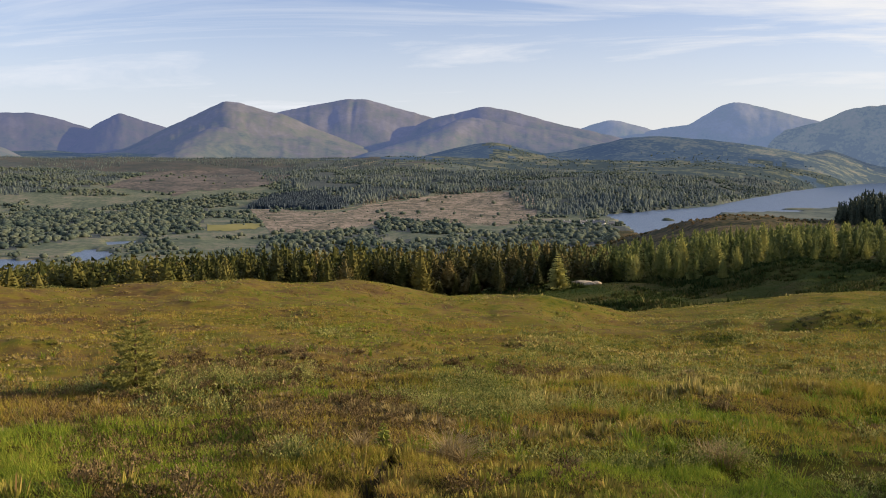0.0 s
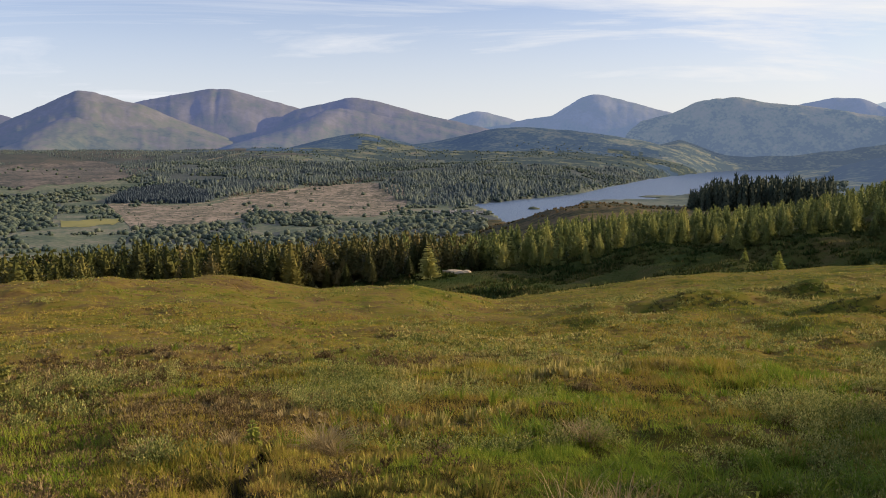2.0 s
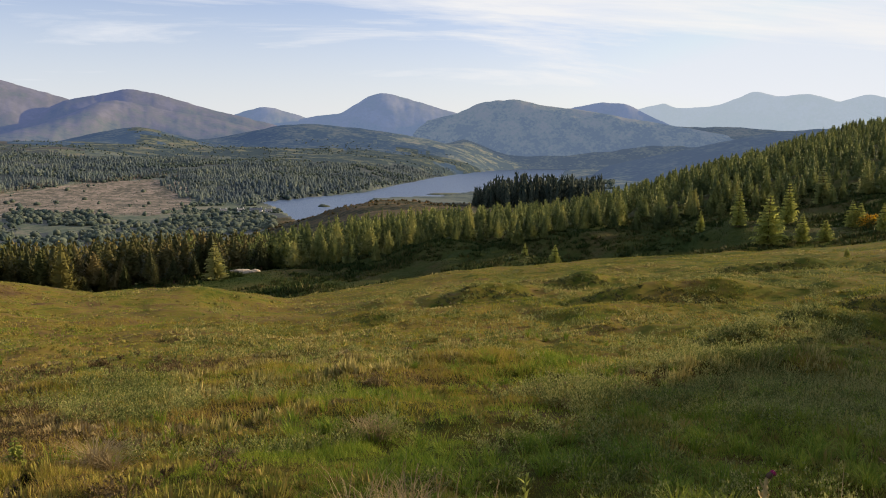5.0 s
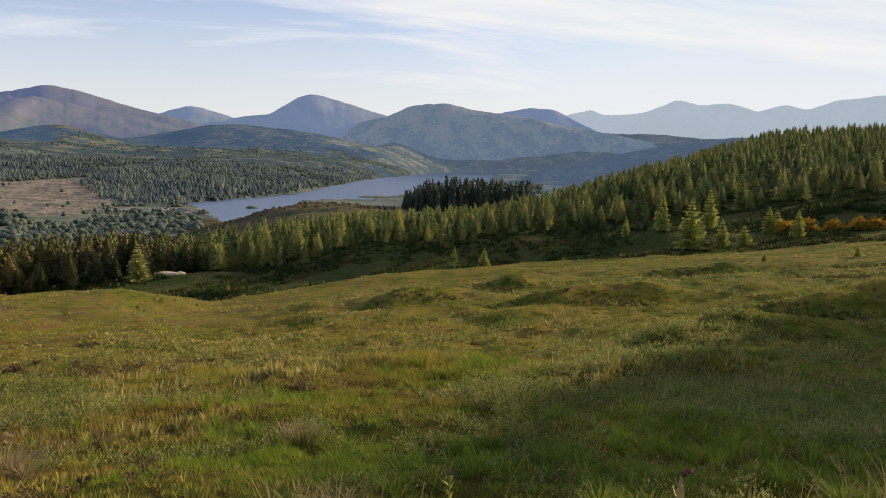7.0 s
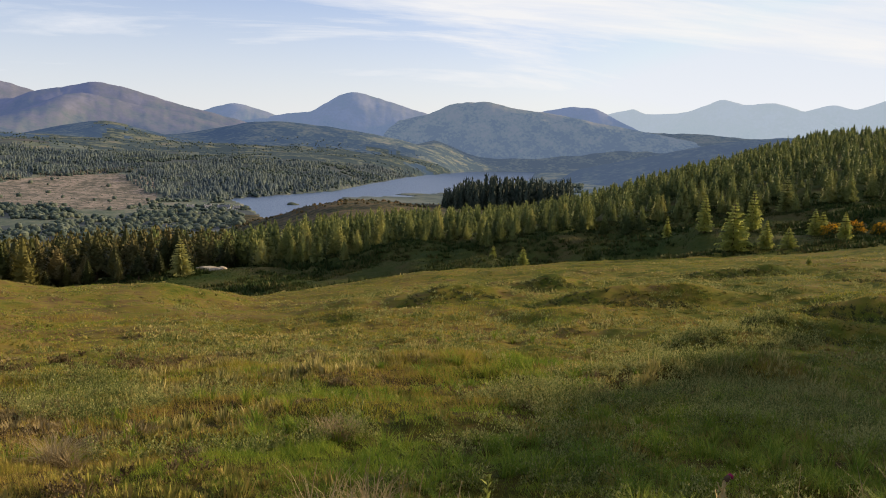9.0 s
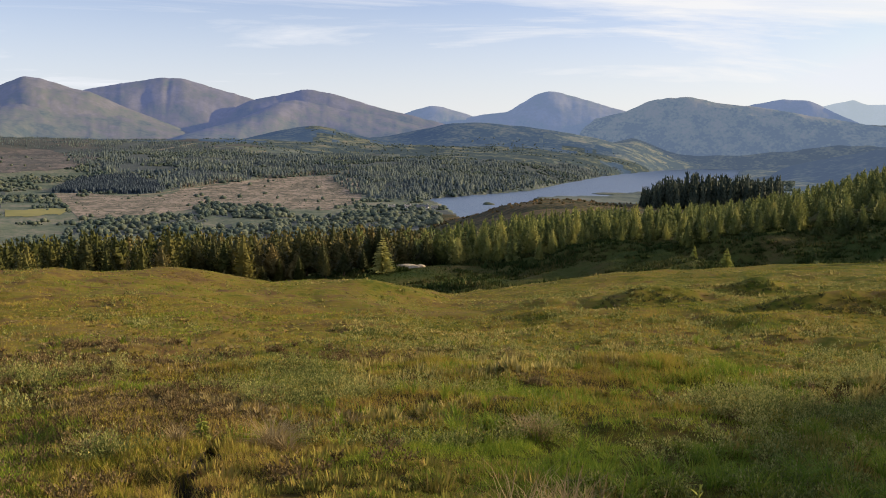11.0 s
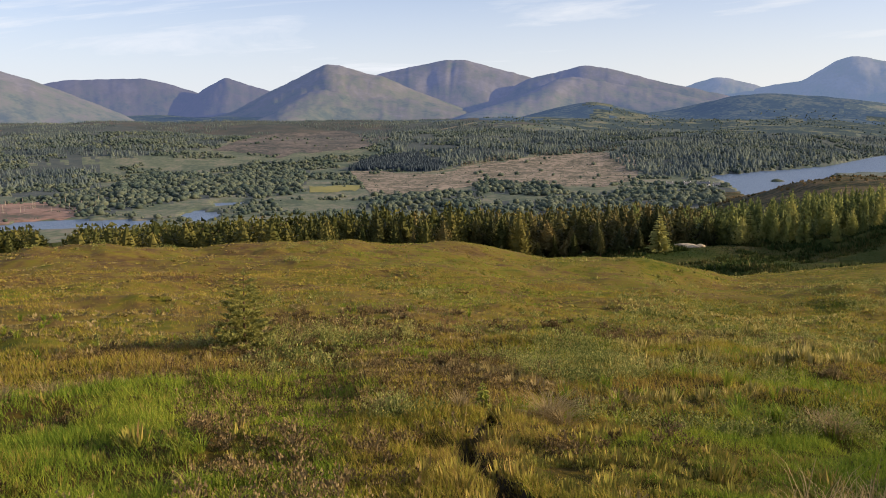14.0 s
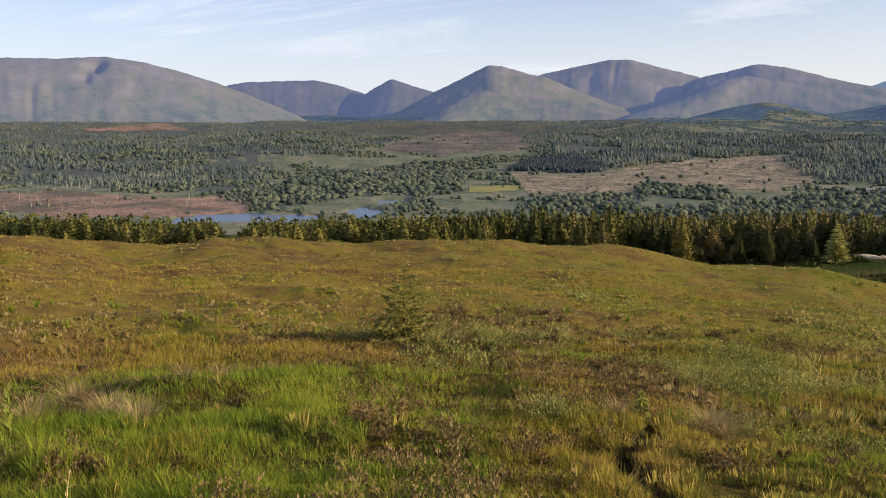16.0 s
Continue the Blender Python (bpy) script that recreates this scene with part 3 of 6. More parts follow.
LEAF_WOODS = [
    [(-12.97, -4.28), (-12.02, -3.65), (-7.85, -3.92), (-6.33, -4.3), (-7.47, -4.79)],
    [(-20.61, -5.5), (-19.5, -4.96), (-16.54, -4.44), (-13.16, -4.47), (-12.03, -5.05), (-13.55, -5.6)],
    [(-29.25, -3.87), (-27.34, -2.19), (-23.94, -2.39), (-23.94, -4.28), (-27.36, -4.64)],
    [(-40.3, -4.25), (-36.69, -3.96), (-33.71, -2.7), (-28.48, -3.12), (-29.25, -4.25), (-33.77, -4.94), (-37.47, -5.43)],
    [(-20.9, -6.16), (-17.15, -5.2), (-8.11, -5.23), (-2.45, -4.2), (4.6, -4.23), (4.6, -5.4), (-6.37, -6.2)]]


def build_ground():
    verts = np.stack([X_, Y_, Z_], -1).reshape(-1, 3)
    faces = grid_faces(len(AZ), len(RR), wrap=True)
    fa, fr = A_.reshape(-1)[faces[:, 0]], R_.reshape(-1)[faces[:, 0]]
    fz = Z_.reshape(-1)[faces[:, 0]]
    dip = np.degrees(np.arctan2(fz, fr))
    rb = np.interp(fa, [p[0] for p in BROW_R], [p[1] for p in BROW_R])
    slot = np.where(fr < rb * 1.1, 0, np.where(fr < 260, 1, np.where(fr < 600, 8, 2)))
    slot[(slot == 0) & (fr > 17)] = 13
    fx, fy = polar(fa, fr)
    drift = 1 + 0.12 * fbm(fx / 260, fy / 260, 4, 74)
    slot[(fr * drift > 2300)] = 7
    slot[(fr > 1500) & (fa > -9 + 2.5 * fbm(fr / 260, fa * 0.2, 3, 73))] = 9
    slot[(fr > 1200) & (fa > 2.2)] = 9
    # these far slots carry painted haze: a bluish glow, stepped up with distance
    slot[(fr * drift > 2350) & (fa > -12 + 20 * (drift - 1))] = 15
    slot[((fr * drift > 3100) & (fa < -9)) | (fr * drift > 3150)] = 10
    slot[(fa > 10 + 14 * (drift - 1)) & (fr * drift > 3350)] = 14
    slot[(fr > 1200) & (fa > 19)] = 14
    wob = 0.22 * fbm(fa * 1.5, fr / 40, 3, 71)
    far = fr > 620
    # shade under the woods is painted as a darker ground slot
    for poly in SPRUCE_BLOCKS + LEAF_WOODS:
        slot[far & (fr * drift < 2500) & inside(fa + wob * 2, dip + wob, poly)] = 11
    slot[(fr > 260) & (fr < 960) & (fa > 3) & (fa < 30)] = 5
    slot[ditch_gap(*polar(fa, fr)) < 0.12] = 16
    me = mesh_from("ground", verts, faces, [M_SOIL, M_HOLLOW, M_VALLEY, M_CUT, M_RED, M_KNOLL, M_FIELD, M_MOOR, M_HOLLOW, M_SLOPE, M_SLOPE_HAZE, M_FOREST, M_OLDCUT, M_TURF, HAZE[5], HAZE[8], M_PEAT], smooth=True, slots=slot)
    return tagged(new("ground", me), "rough grass hillside falling to a wide wooded valley", "ground", kind="structure")


build_ground()


def patch(name, label, poly, mat, seed):
    """An uneven sheet of open ground, laid a little above the valley floor."""
    a0, a1 = min(p[0] for p in poly), max(p[0] for p in poly)
    reach = np.geomspace(660, 4900, 1400)
    cols, nr = [], 22
    for a in np.arange(a0 + 0.05, a1, 0.08):
        cuts = [y0 + (y1 - y0) * (a - x0) / (x1 - x0) for (x0, y0), (x1, y1) in zip(poly, poly[1:] + poly[:1]) if (x0 <= a) != (x1 <= a)]
        lo, hi = min(cuts), max(cuts)
        edge = min(0.11, 0.2 * (hi - lo))
        lo += edge * float(fbm(np.array(a * 0.9), np.array(0.0), 4, seed))
        hi += edge * float(fbm(np.array(a * 0.9), np.array(9.0), 4, seed + 5))
        z = land_z(*polar(a, reach))
        dips = np.maximum.accumulate(np.degrees(np.arctan2(z, reach)) + reach * 1e-8)
        r = np.interp(np.linspace(lo, max(hi, lo + 0.01), nr), dips, reach)
        x, y = polar(a, r)
        cols.append(np.stack([x, y, land_z(x, y) + 0.1 + r * 0.0002], -1))
    me = mesh_from(name, np.vstack(cols), grid_faces(len(cols), nr), mat, smooth=True)
    return tagged(new(name, me), label, "ground", kind="structure")


patch("felled_ground", "felled forest ground with pale brash in rows", FELLED, M_CUT, 401)
patch("felled_ground", "reddish felled ground with standing dead trunks", STUMPS, M_RED, 402)
patch("felled_ground", "old brownish felled ground on the moor", HIGH_FELLED, M_OLDCUT, 403)
patch("felled_ground", "bare red strip among the conifers", RED_BANK, M_RED, 404)
patch("hay_field", "pale yellow-green hay field among trees", HAYFIELD, M_FIELD, 405)


patch("forest_track", "pale stony track along the felled edge", [(-17.0, -3.14), (-15.03, -3.01), (-11.26, -2.35), (-7.4, -1.99), (-7.4, -2.02), (-11.26, -2.40), (-15.03, -3.05), (-17.0, -3.18)], M_CUTROAD, 406)
patch("hill_track", "pale track across the moor below the mountains", [(-15.6, -0.40), (-14.2, -0.18), (-12.6, 0.16), (-12.6, 0.23), (-14.2, -0.12), (-15.6, -0.33)], M_CUTROAD, 407)


def build_water(name, a0, a1, r0, r1, label):
    a, r = np.linspace(a0, a1, 60), np.geomspace(r0, r1, 60)
    A, R = np.meshgrid(a, r, indexing="ij")
    x, y = polar(A, R)
    v = np.stack([x, y, np.full_like(x, WATER_Z)], -1).reshape(-1, 3)
    tagged(new(name, mesh_from(name, v, grid_faces(60, 60), M_WATER, smooth=True)), label, "water", kind="structure")


build_water("loch_water", 1.5, 26, 880, 4900, "long blue loch lying in the valley between wooded shores")
build_water("river_water", -52, -26, 640, 930, "pale blue river pools among trees on the valley floor")


def mountain(label, reach, ridge, haze, depth=850, foot=-95, rough=1.0, seed=0, skew=1.0, dents=()):
    ridge = [(ridge[0][0] - 2.5, -2.0)] * (ridge[0][1] > -1) + ridge + [(ridge[-1][0] + 2.5, -2.0)] * (ridge[-1][1] > -1)
    a0, a1 = ridge[0][0], ridge[-1][0]
    na, nr = 220, 46
    a = np.linspace(a0, a1, na)
    rise = smooth_curve(a, ridge, 0.22) + 0.022 * fbm(a * 2.2, a * 0 + seed, 4, 300 + seed)
    if isinstance(reach, list):  # a spur that runs towards or away from the viewer
        reach = smooth_curve(a, reach, 0.6)[:, None]
    s = np.linspace(-1, 0.3, nr)
    A, S = np.meshgrid(a, s, indexing="ij")
    R = np.minimum(reach + S * depth, 4980)
    top = reach * np.tan(np.radians(rise))[:, None]
    t = np.clip(1 + S, 0, 1) ** skew
    body = np.where(S < 0, 0.40 * t + 0.60 * t * t * (3 - 2 * t), 1 - (S / 0.3) ** 2 * 0.4)
    # broad spurs, and narrow gullies that run down the slope
    span = np.radians(A) * 4200
    tilt = 1.9 if seed % 2 else -1.9
    spurs = fbm(span / 430 + tilt * S, S * 1.8 + seed, 3, 100 + seed)
    lean = span / 150 + 2.2 * tilt * S + 0.8 * fbm(span / 90, S * 5, 2, 150 + seed)
    gully = np.clip(1 - np.abs(vnoise(lean, S * 1.3 + seed, 160 + seed)) * 3.2, 0, 1) ** 2 * np.clip(0.35 + fbm(span / 260, S * 3, 2, 170 + seed), 0, 1)
    lumps = fbm(span / 80, S * 5.5, 4, 200 + seed)
    slope = np.clip(1 - np.abs(S + 0.45) / 0.55, 0, 1)
    high = np.clip(top - foot, 0, 400) / 250
    z = foot + (top - foot) * body + rough * high * slope * (14 * spurs - 4.5 * gully) + rough * high * 4.4 * lumps * np.clip(-S * 6, 0.10, 1)
    for da, ds, wa, ws, deep in dents:  # corries and stream cuts
        z -= deep * np.exp(-((A - da - 0.6 * (S - ds)) / wa) ** 2 - ((S - ds) / ws) ** 2)
    x, y = polar(A, R)
    v = np.stack([x, y, z], -1).reshape(-1, 3)
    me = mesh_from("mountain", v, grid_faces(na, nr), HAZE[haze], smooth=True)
    return tagged(new("mountain", me), label, "mountain", "mountains round the valley", "structure")


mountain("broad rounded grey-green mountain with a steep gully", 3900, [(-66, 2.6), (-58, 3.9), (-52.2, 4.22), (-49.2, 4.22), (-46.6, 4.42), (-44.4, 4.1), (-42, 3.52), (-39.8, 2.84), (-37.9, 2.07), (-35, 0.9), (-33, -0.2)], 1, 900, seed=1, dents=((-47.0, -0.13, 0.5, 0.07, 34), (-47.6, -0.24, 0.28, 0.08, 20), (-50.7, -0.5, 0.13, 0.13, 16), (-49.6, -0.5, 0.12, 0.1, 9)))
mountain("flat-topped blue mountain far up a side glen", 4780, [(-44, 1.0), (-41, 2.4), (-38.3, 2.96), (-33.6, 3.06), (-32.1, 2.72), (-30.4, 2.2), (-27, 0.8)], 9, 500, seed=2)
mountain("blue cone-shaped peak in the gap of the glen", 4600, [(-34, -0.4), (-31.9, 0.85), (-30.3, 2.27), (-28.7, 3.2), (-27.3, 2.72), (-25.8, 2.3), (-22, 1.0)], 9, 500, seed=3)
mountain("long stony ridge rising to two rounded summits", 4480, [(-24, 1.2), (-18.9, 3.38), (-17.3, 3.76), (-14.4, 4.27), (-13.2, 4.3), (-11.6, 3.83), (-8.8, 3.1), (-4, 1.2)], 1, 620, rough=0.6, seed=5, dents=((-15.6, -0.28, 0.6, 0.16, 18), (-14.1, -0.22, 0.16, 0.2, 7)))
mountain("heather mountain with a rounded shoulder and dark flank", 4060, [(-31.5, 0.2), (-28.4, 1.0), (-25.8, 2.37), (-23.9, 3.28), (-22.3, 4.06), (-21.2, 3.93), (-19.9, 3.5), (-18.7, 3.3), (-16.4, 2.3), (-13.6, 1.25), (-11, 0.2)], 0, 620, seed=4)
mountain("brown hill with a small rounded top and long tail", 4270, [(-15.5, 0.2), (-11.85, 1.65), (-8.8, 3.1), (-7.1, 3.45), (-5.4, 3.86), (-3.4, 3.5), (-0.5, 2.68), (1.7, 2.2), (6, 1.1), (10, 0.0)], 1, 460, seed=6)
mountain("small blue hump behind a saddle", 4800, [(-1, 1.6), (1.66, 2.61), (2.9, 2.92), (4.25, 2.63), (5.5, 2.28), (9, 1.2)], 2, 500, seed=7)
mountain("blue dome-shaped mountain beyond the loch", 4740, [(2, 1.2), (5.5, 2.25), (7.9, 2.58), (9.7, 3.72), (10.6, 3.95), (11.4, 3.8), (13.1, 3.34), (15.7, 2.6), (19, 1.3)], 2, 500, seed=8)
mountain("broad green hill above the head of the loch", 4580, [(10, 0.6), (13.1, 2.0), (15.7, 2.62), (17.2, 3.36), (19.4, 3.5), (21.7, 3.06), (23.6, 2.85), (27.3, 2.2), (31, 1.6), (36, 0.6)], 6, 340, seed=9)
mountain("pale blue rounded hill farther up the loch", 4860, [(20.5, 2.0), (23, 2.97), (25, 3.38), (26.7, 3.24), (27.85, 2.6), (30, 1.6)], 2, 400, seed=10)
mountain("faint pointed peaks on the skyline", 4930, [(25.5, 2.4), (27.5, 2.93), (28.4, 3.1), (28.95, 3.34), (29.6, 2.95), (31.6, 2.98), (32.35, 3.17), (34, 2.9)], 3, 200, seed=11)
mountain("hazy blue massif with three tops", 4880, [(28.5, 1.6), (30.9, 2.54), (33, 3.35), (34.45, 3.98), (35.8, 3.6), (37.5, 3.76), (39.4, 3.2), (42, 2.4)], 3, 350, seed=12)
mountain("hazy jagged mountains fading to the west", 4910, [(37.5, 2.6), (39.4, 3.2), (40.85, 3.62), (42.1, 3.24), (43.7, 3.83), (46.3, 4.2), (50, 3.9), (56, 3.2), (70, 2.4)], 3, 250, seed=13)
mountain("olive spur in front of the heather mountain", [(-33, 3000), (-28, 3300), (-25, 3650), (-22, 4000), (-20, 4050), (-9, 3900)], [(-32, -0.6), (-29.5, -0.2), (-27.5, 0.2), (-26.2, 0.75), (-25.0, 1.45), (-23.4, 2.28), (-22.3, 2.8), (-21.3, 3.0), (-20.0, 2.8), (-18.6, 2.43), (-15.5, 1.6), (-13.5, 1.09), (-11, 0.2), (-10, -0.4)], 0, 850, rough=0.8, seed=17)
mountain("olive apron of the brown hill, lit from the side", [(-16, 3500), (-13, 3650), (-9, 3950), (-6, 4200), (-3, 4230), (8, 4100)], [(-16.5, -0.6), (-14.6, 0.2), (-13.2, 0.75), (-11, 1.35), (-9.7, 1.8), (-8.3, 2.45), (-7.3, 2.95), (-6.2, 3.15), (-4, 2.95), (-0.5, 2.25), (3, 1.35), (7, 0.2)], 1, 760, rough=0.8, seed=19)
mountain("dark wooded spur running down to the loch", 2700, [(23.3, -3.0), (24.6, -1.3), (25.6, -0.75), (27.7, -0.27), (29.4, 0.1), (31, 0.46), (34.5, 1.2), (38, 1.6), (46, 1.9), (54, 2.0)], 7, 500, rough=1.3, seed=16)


# ---- trees ----
def conifer_crown(h, rad, tiers, arms, seed, bottom=0.1):
    """Whorls of drooping boughs round a stem."""
    rng = np.random.RandomState(seed)
    v, f = [], []

    def tri(*p):
        f.append((len(v), len(v) + 1, len(v) + 2))
        v.extend(p)
    for i in range(tiers):
        q = bottom + (0.97 - bottom) * (i + 0.3 * rng.rand()) / tiers
        z, reach = h * q, rad * (1 - q) ** 0.8 * (0.85 + 0.3 * rng.rand()) + 0.03 * rad
        turn = rng.rand() * 6.28
        for k in range(arms):
            b = turn + 6.283 * k / arms + rng.uniform(-0.25, 0.25)
            L = reach * rng.uniform(0.7, 1.15)
            d, s = np.array([math.cos(b), math.sin(b), 0]), np.array([-math.sin(b), math.cos(b), 0])
            up = np.array([0, 0, 1.0])
            root = d * 0.02 * rad + up * (z + 0.05 * h / tiers)
            mid = d * L * 0.55 + up * (z - L * 0.10 + 0.02 * h)
            tip = d * L + up * (z - L * rng.uniform(0.10, 0.45) + 0.02 * h)
            w = L * rng.uniform(0.18, 0.30)
            lo = up * (-0.30 * L - 0.45 * h / tiers)
            tri(root, mid + s * w + lo, tip)
            tri(root, tip, mid - s * w + lo)
            for side in (1, -1):
                for u0 in (0.35, 0.65, 0.9):
                    c = root * (1 - u0) + tip * u0
                    e = c + s * side * w * rng.uniform(0.9, 1.5) * (1.1 - 0.5 * u0) + d * L * 0.18 + lo * rng.uniform(0.0, 0.8)
                    tri(c - d * 0.10 * L, e, c + d * 0.10 * L)
    # leader shoot
    for k in range(3):
        b = 2.09 * k
        tri(np.array([0.03 * rad * math.cos(b), 0.03 * rad * math.sin(b), h * 0.9]), np.array([0.03 * rad * math.cos(b + 2.09), 0.03 * rad * math.sin(b + 2.09), h * 0.9]), np.array([0, 0, h]))
    return np.array(v), np.array(f)


def tuft_cone(h, rad, tufts, seed, bottom=0.08):
    """A conifer whose boughs end in upswept tufts, round a dense heart."""
    rng = np.random.RandomState(seed)
    v, f = [], []
    for k in range(7):
        b = 6.283 * k / 7
        v.append((0.55 * rad * math.cos(b), 0.55 * rad * math.sin(b), h * (bottom + 0.06 * rng.rand())))
    v.append((0, 0, h * 0.94))
    f += [(k, (k + 1) % 7, 7) for k in range(7)]
    v = [np.array(p) for p in v]
    up = np.array([0, 0, 1.0])
    for i in range(tufts):
        q = bottom + (0.98 - bottom) * (1 - math.sqrt(1 - (i + rng.rand()) / tufts))
        L = rad * (1.02 - q) ** 0.75 * rng.uniform(0.6, 1.1)
        b = i * 2.4 + rng.uniform(-0.3, 0.3)
        d, t = np.array([math.cos(b), math.sin(b), 0]), np.array([-math.sin(b), math.cos(b), 0])
        c = d * L * 0.72 + up * h * q
        fine = (70 / tufts) ** 0.4
        ln, w = fine * h * rng.uniform(0.05, 0.09) * (1.25 - 0.6 * q), fine * rad * rng.uniform(0.15, 0.26) * (1.15 - 0.7 * q)
        for tip in (d * L * 0.35 + t * w * rng.uniform(-0.6, 0.6) + up * ln * 0.6, d * L * 0.12 + t * w * rng.uniform(-0.9, 0.9) + up * ln):
            f.append((len(v), len(v) + 1, len(v) + 2))
            v += [c - t * w - up * ln * 0.35, c + t * w - up * ln * 0.35, c + tip]
    return np.array(v), np.array(f)


def pine_crown(h, rad, clumps, seed, bottom=0.3):
    """A bushy pine: tufts of needles on an uneven, rounded crown."""
    rng = np.random.RandomState(seed)
    v, f = [], []
    for i in range(clumps):
        q = bottom + (1 - bottom) * rng.rand() ** 0.8
        lim = rad * (math.sin(math.pi * min(1, (1.04 - q) / (1 - bottom) * 0.62 + 0.08)) ** 0.8)
        b, L = rng.rand() * 6.283, lim * rng.rand() ** 0.4
        c = np.array([math.cos(b) * L, math.sin(b) * L, h * q])
        for k in range(9):
            d = rng.normal(size=3)
            d[2] = abs(d[2]) * 0.8
            d /= np.linalg.norm(d)
            s = np.cross(d, rng.normal(size=3))
            s /= np.linalg.norm(s)
            ln = rad * rng.uniform(0.20, 0.42)
            f.append((len(v), len(v) + 1, len(v) + 2))
            v.extend([c + s * ln * 0.32, c - s * ln * 0.32, c + d * ln])
    return np.array(v), np.array(f)


def stem(h, r0, r1, sides=7, bend=0.0, rings=6):
    """A tapered, slightly bent stem."""
    t = np.linspace(0, 1, rings)
    v = []
    for q in t:
        r = r0 * (1 - q) + r1 * q + (0.35 * r0 * max(0, 0.12 - q) / 0.12)
        for k in range(sides):
            b = 6.283 * k / sides
            v.append((r * math.cos(b) + bend * q * q, r * math.sin(b), h * q))
    v = np.array(v)
    f = [(i * sides + k, i * sides + (k + 1) % sides, (i + 1) * sides + (k + 1) % sides, (i + 1) * sides + k) for i in range(rings - 1) for k in range(sides)]
    return v, np.array(f)


def make_tree(name, label, category, group, crown, trunk_h, trunk_r, crown_mat):
    ob = tagged(new(name), label, category, group)
    v, f = stem(trunk_h, trunk_r, trunk_r * 0.15)
    part("trunk", mesh_from("trunk", v, f, M_BARK, smooth=True), ob)
    part("crown", mesh_from("crown", crown[0], crown[1], crown_mat), ob)
    return ob


def stamp(shapes, xs, ys, zs, scale, widths, turns, pick):
    """Joins many copies of a few shapes into one array mesh."""
    V, F, off = [], [], 0
    for k, (v, f) in enumerate(shapes):
        w = np.where(pick == k)[0]
        if not len(w):
            continue
        c, s = np.cos(turns[w])[:, None], np.sin(turns[w])[:, None]
        wx = (widths[w] * scale[w])[:, None]
        px = (v[None, :, 0] * c - v[None, :, 1] * s) * wx + xs[w][:, None]
        py = (v[None, :, 0] * s + v[None, :, 1] * c) * wx + ys[w][:, None]
        pz = v[None, :, 2] * scale[w][:, None] + zs[w][:, None]
        V.append(np.stack([px, py, pz], -1).reshape(-1, 3))
        F.append((f[None] + (np.arange(len(w)) * len(v))[:, None, None]).reshape(-1, f.shape[1]) + off)
        off += len(w) * len(v)
    return np.vstack(V), np.vstack(F)


def rand_polar(rng, n, a0, a1, r0, r1):
    return rng.uniform(a0, a1, n), np.sqrt(rng.uniform(r0 * r0, r1 * r1, n))


def thin(a, r, gap):
    """Keeps places at least about gap apart."""
    x, y = polar(a, r)
    seen, keep = set(), []
    for i, key in enumerate(zip((x // gap).astype(int), (y // gap).astype(int))):
        if key not in seen:
            seen.add(key)
            keep.append(i)
    return np.array(keep)


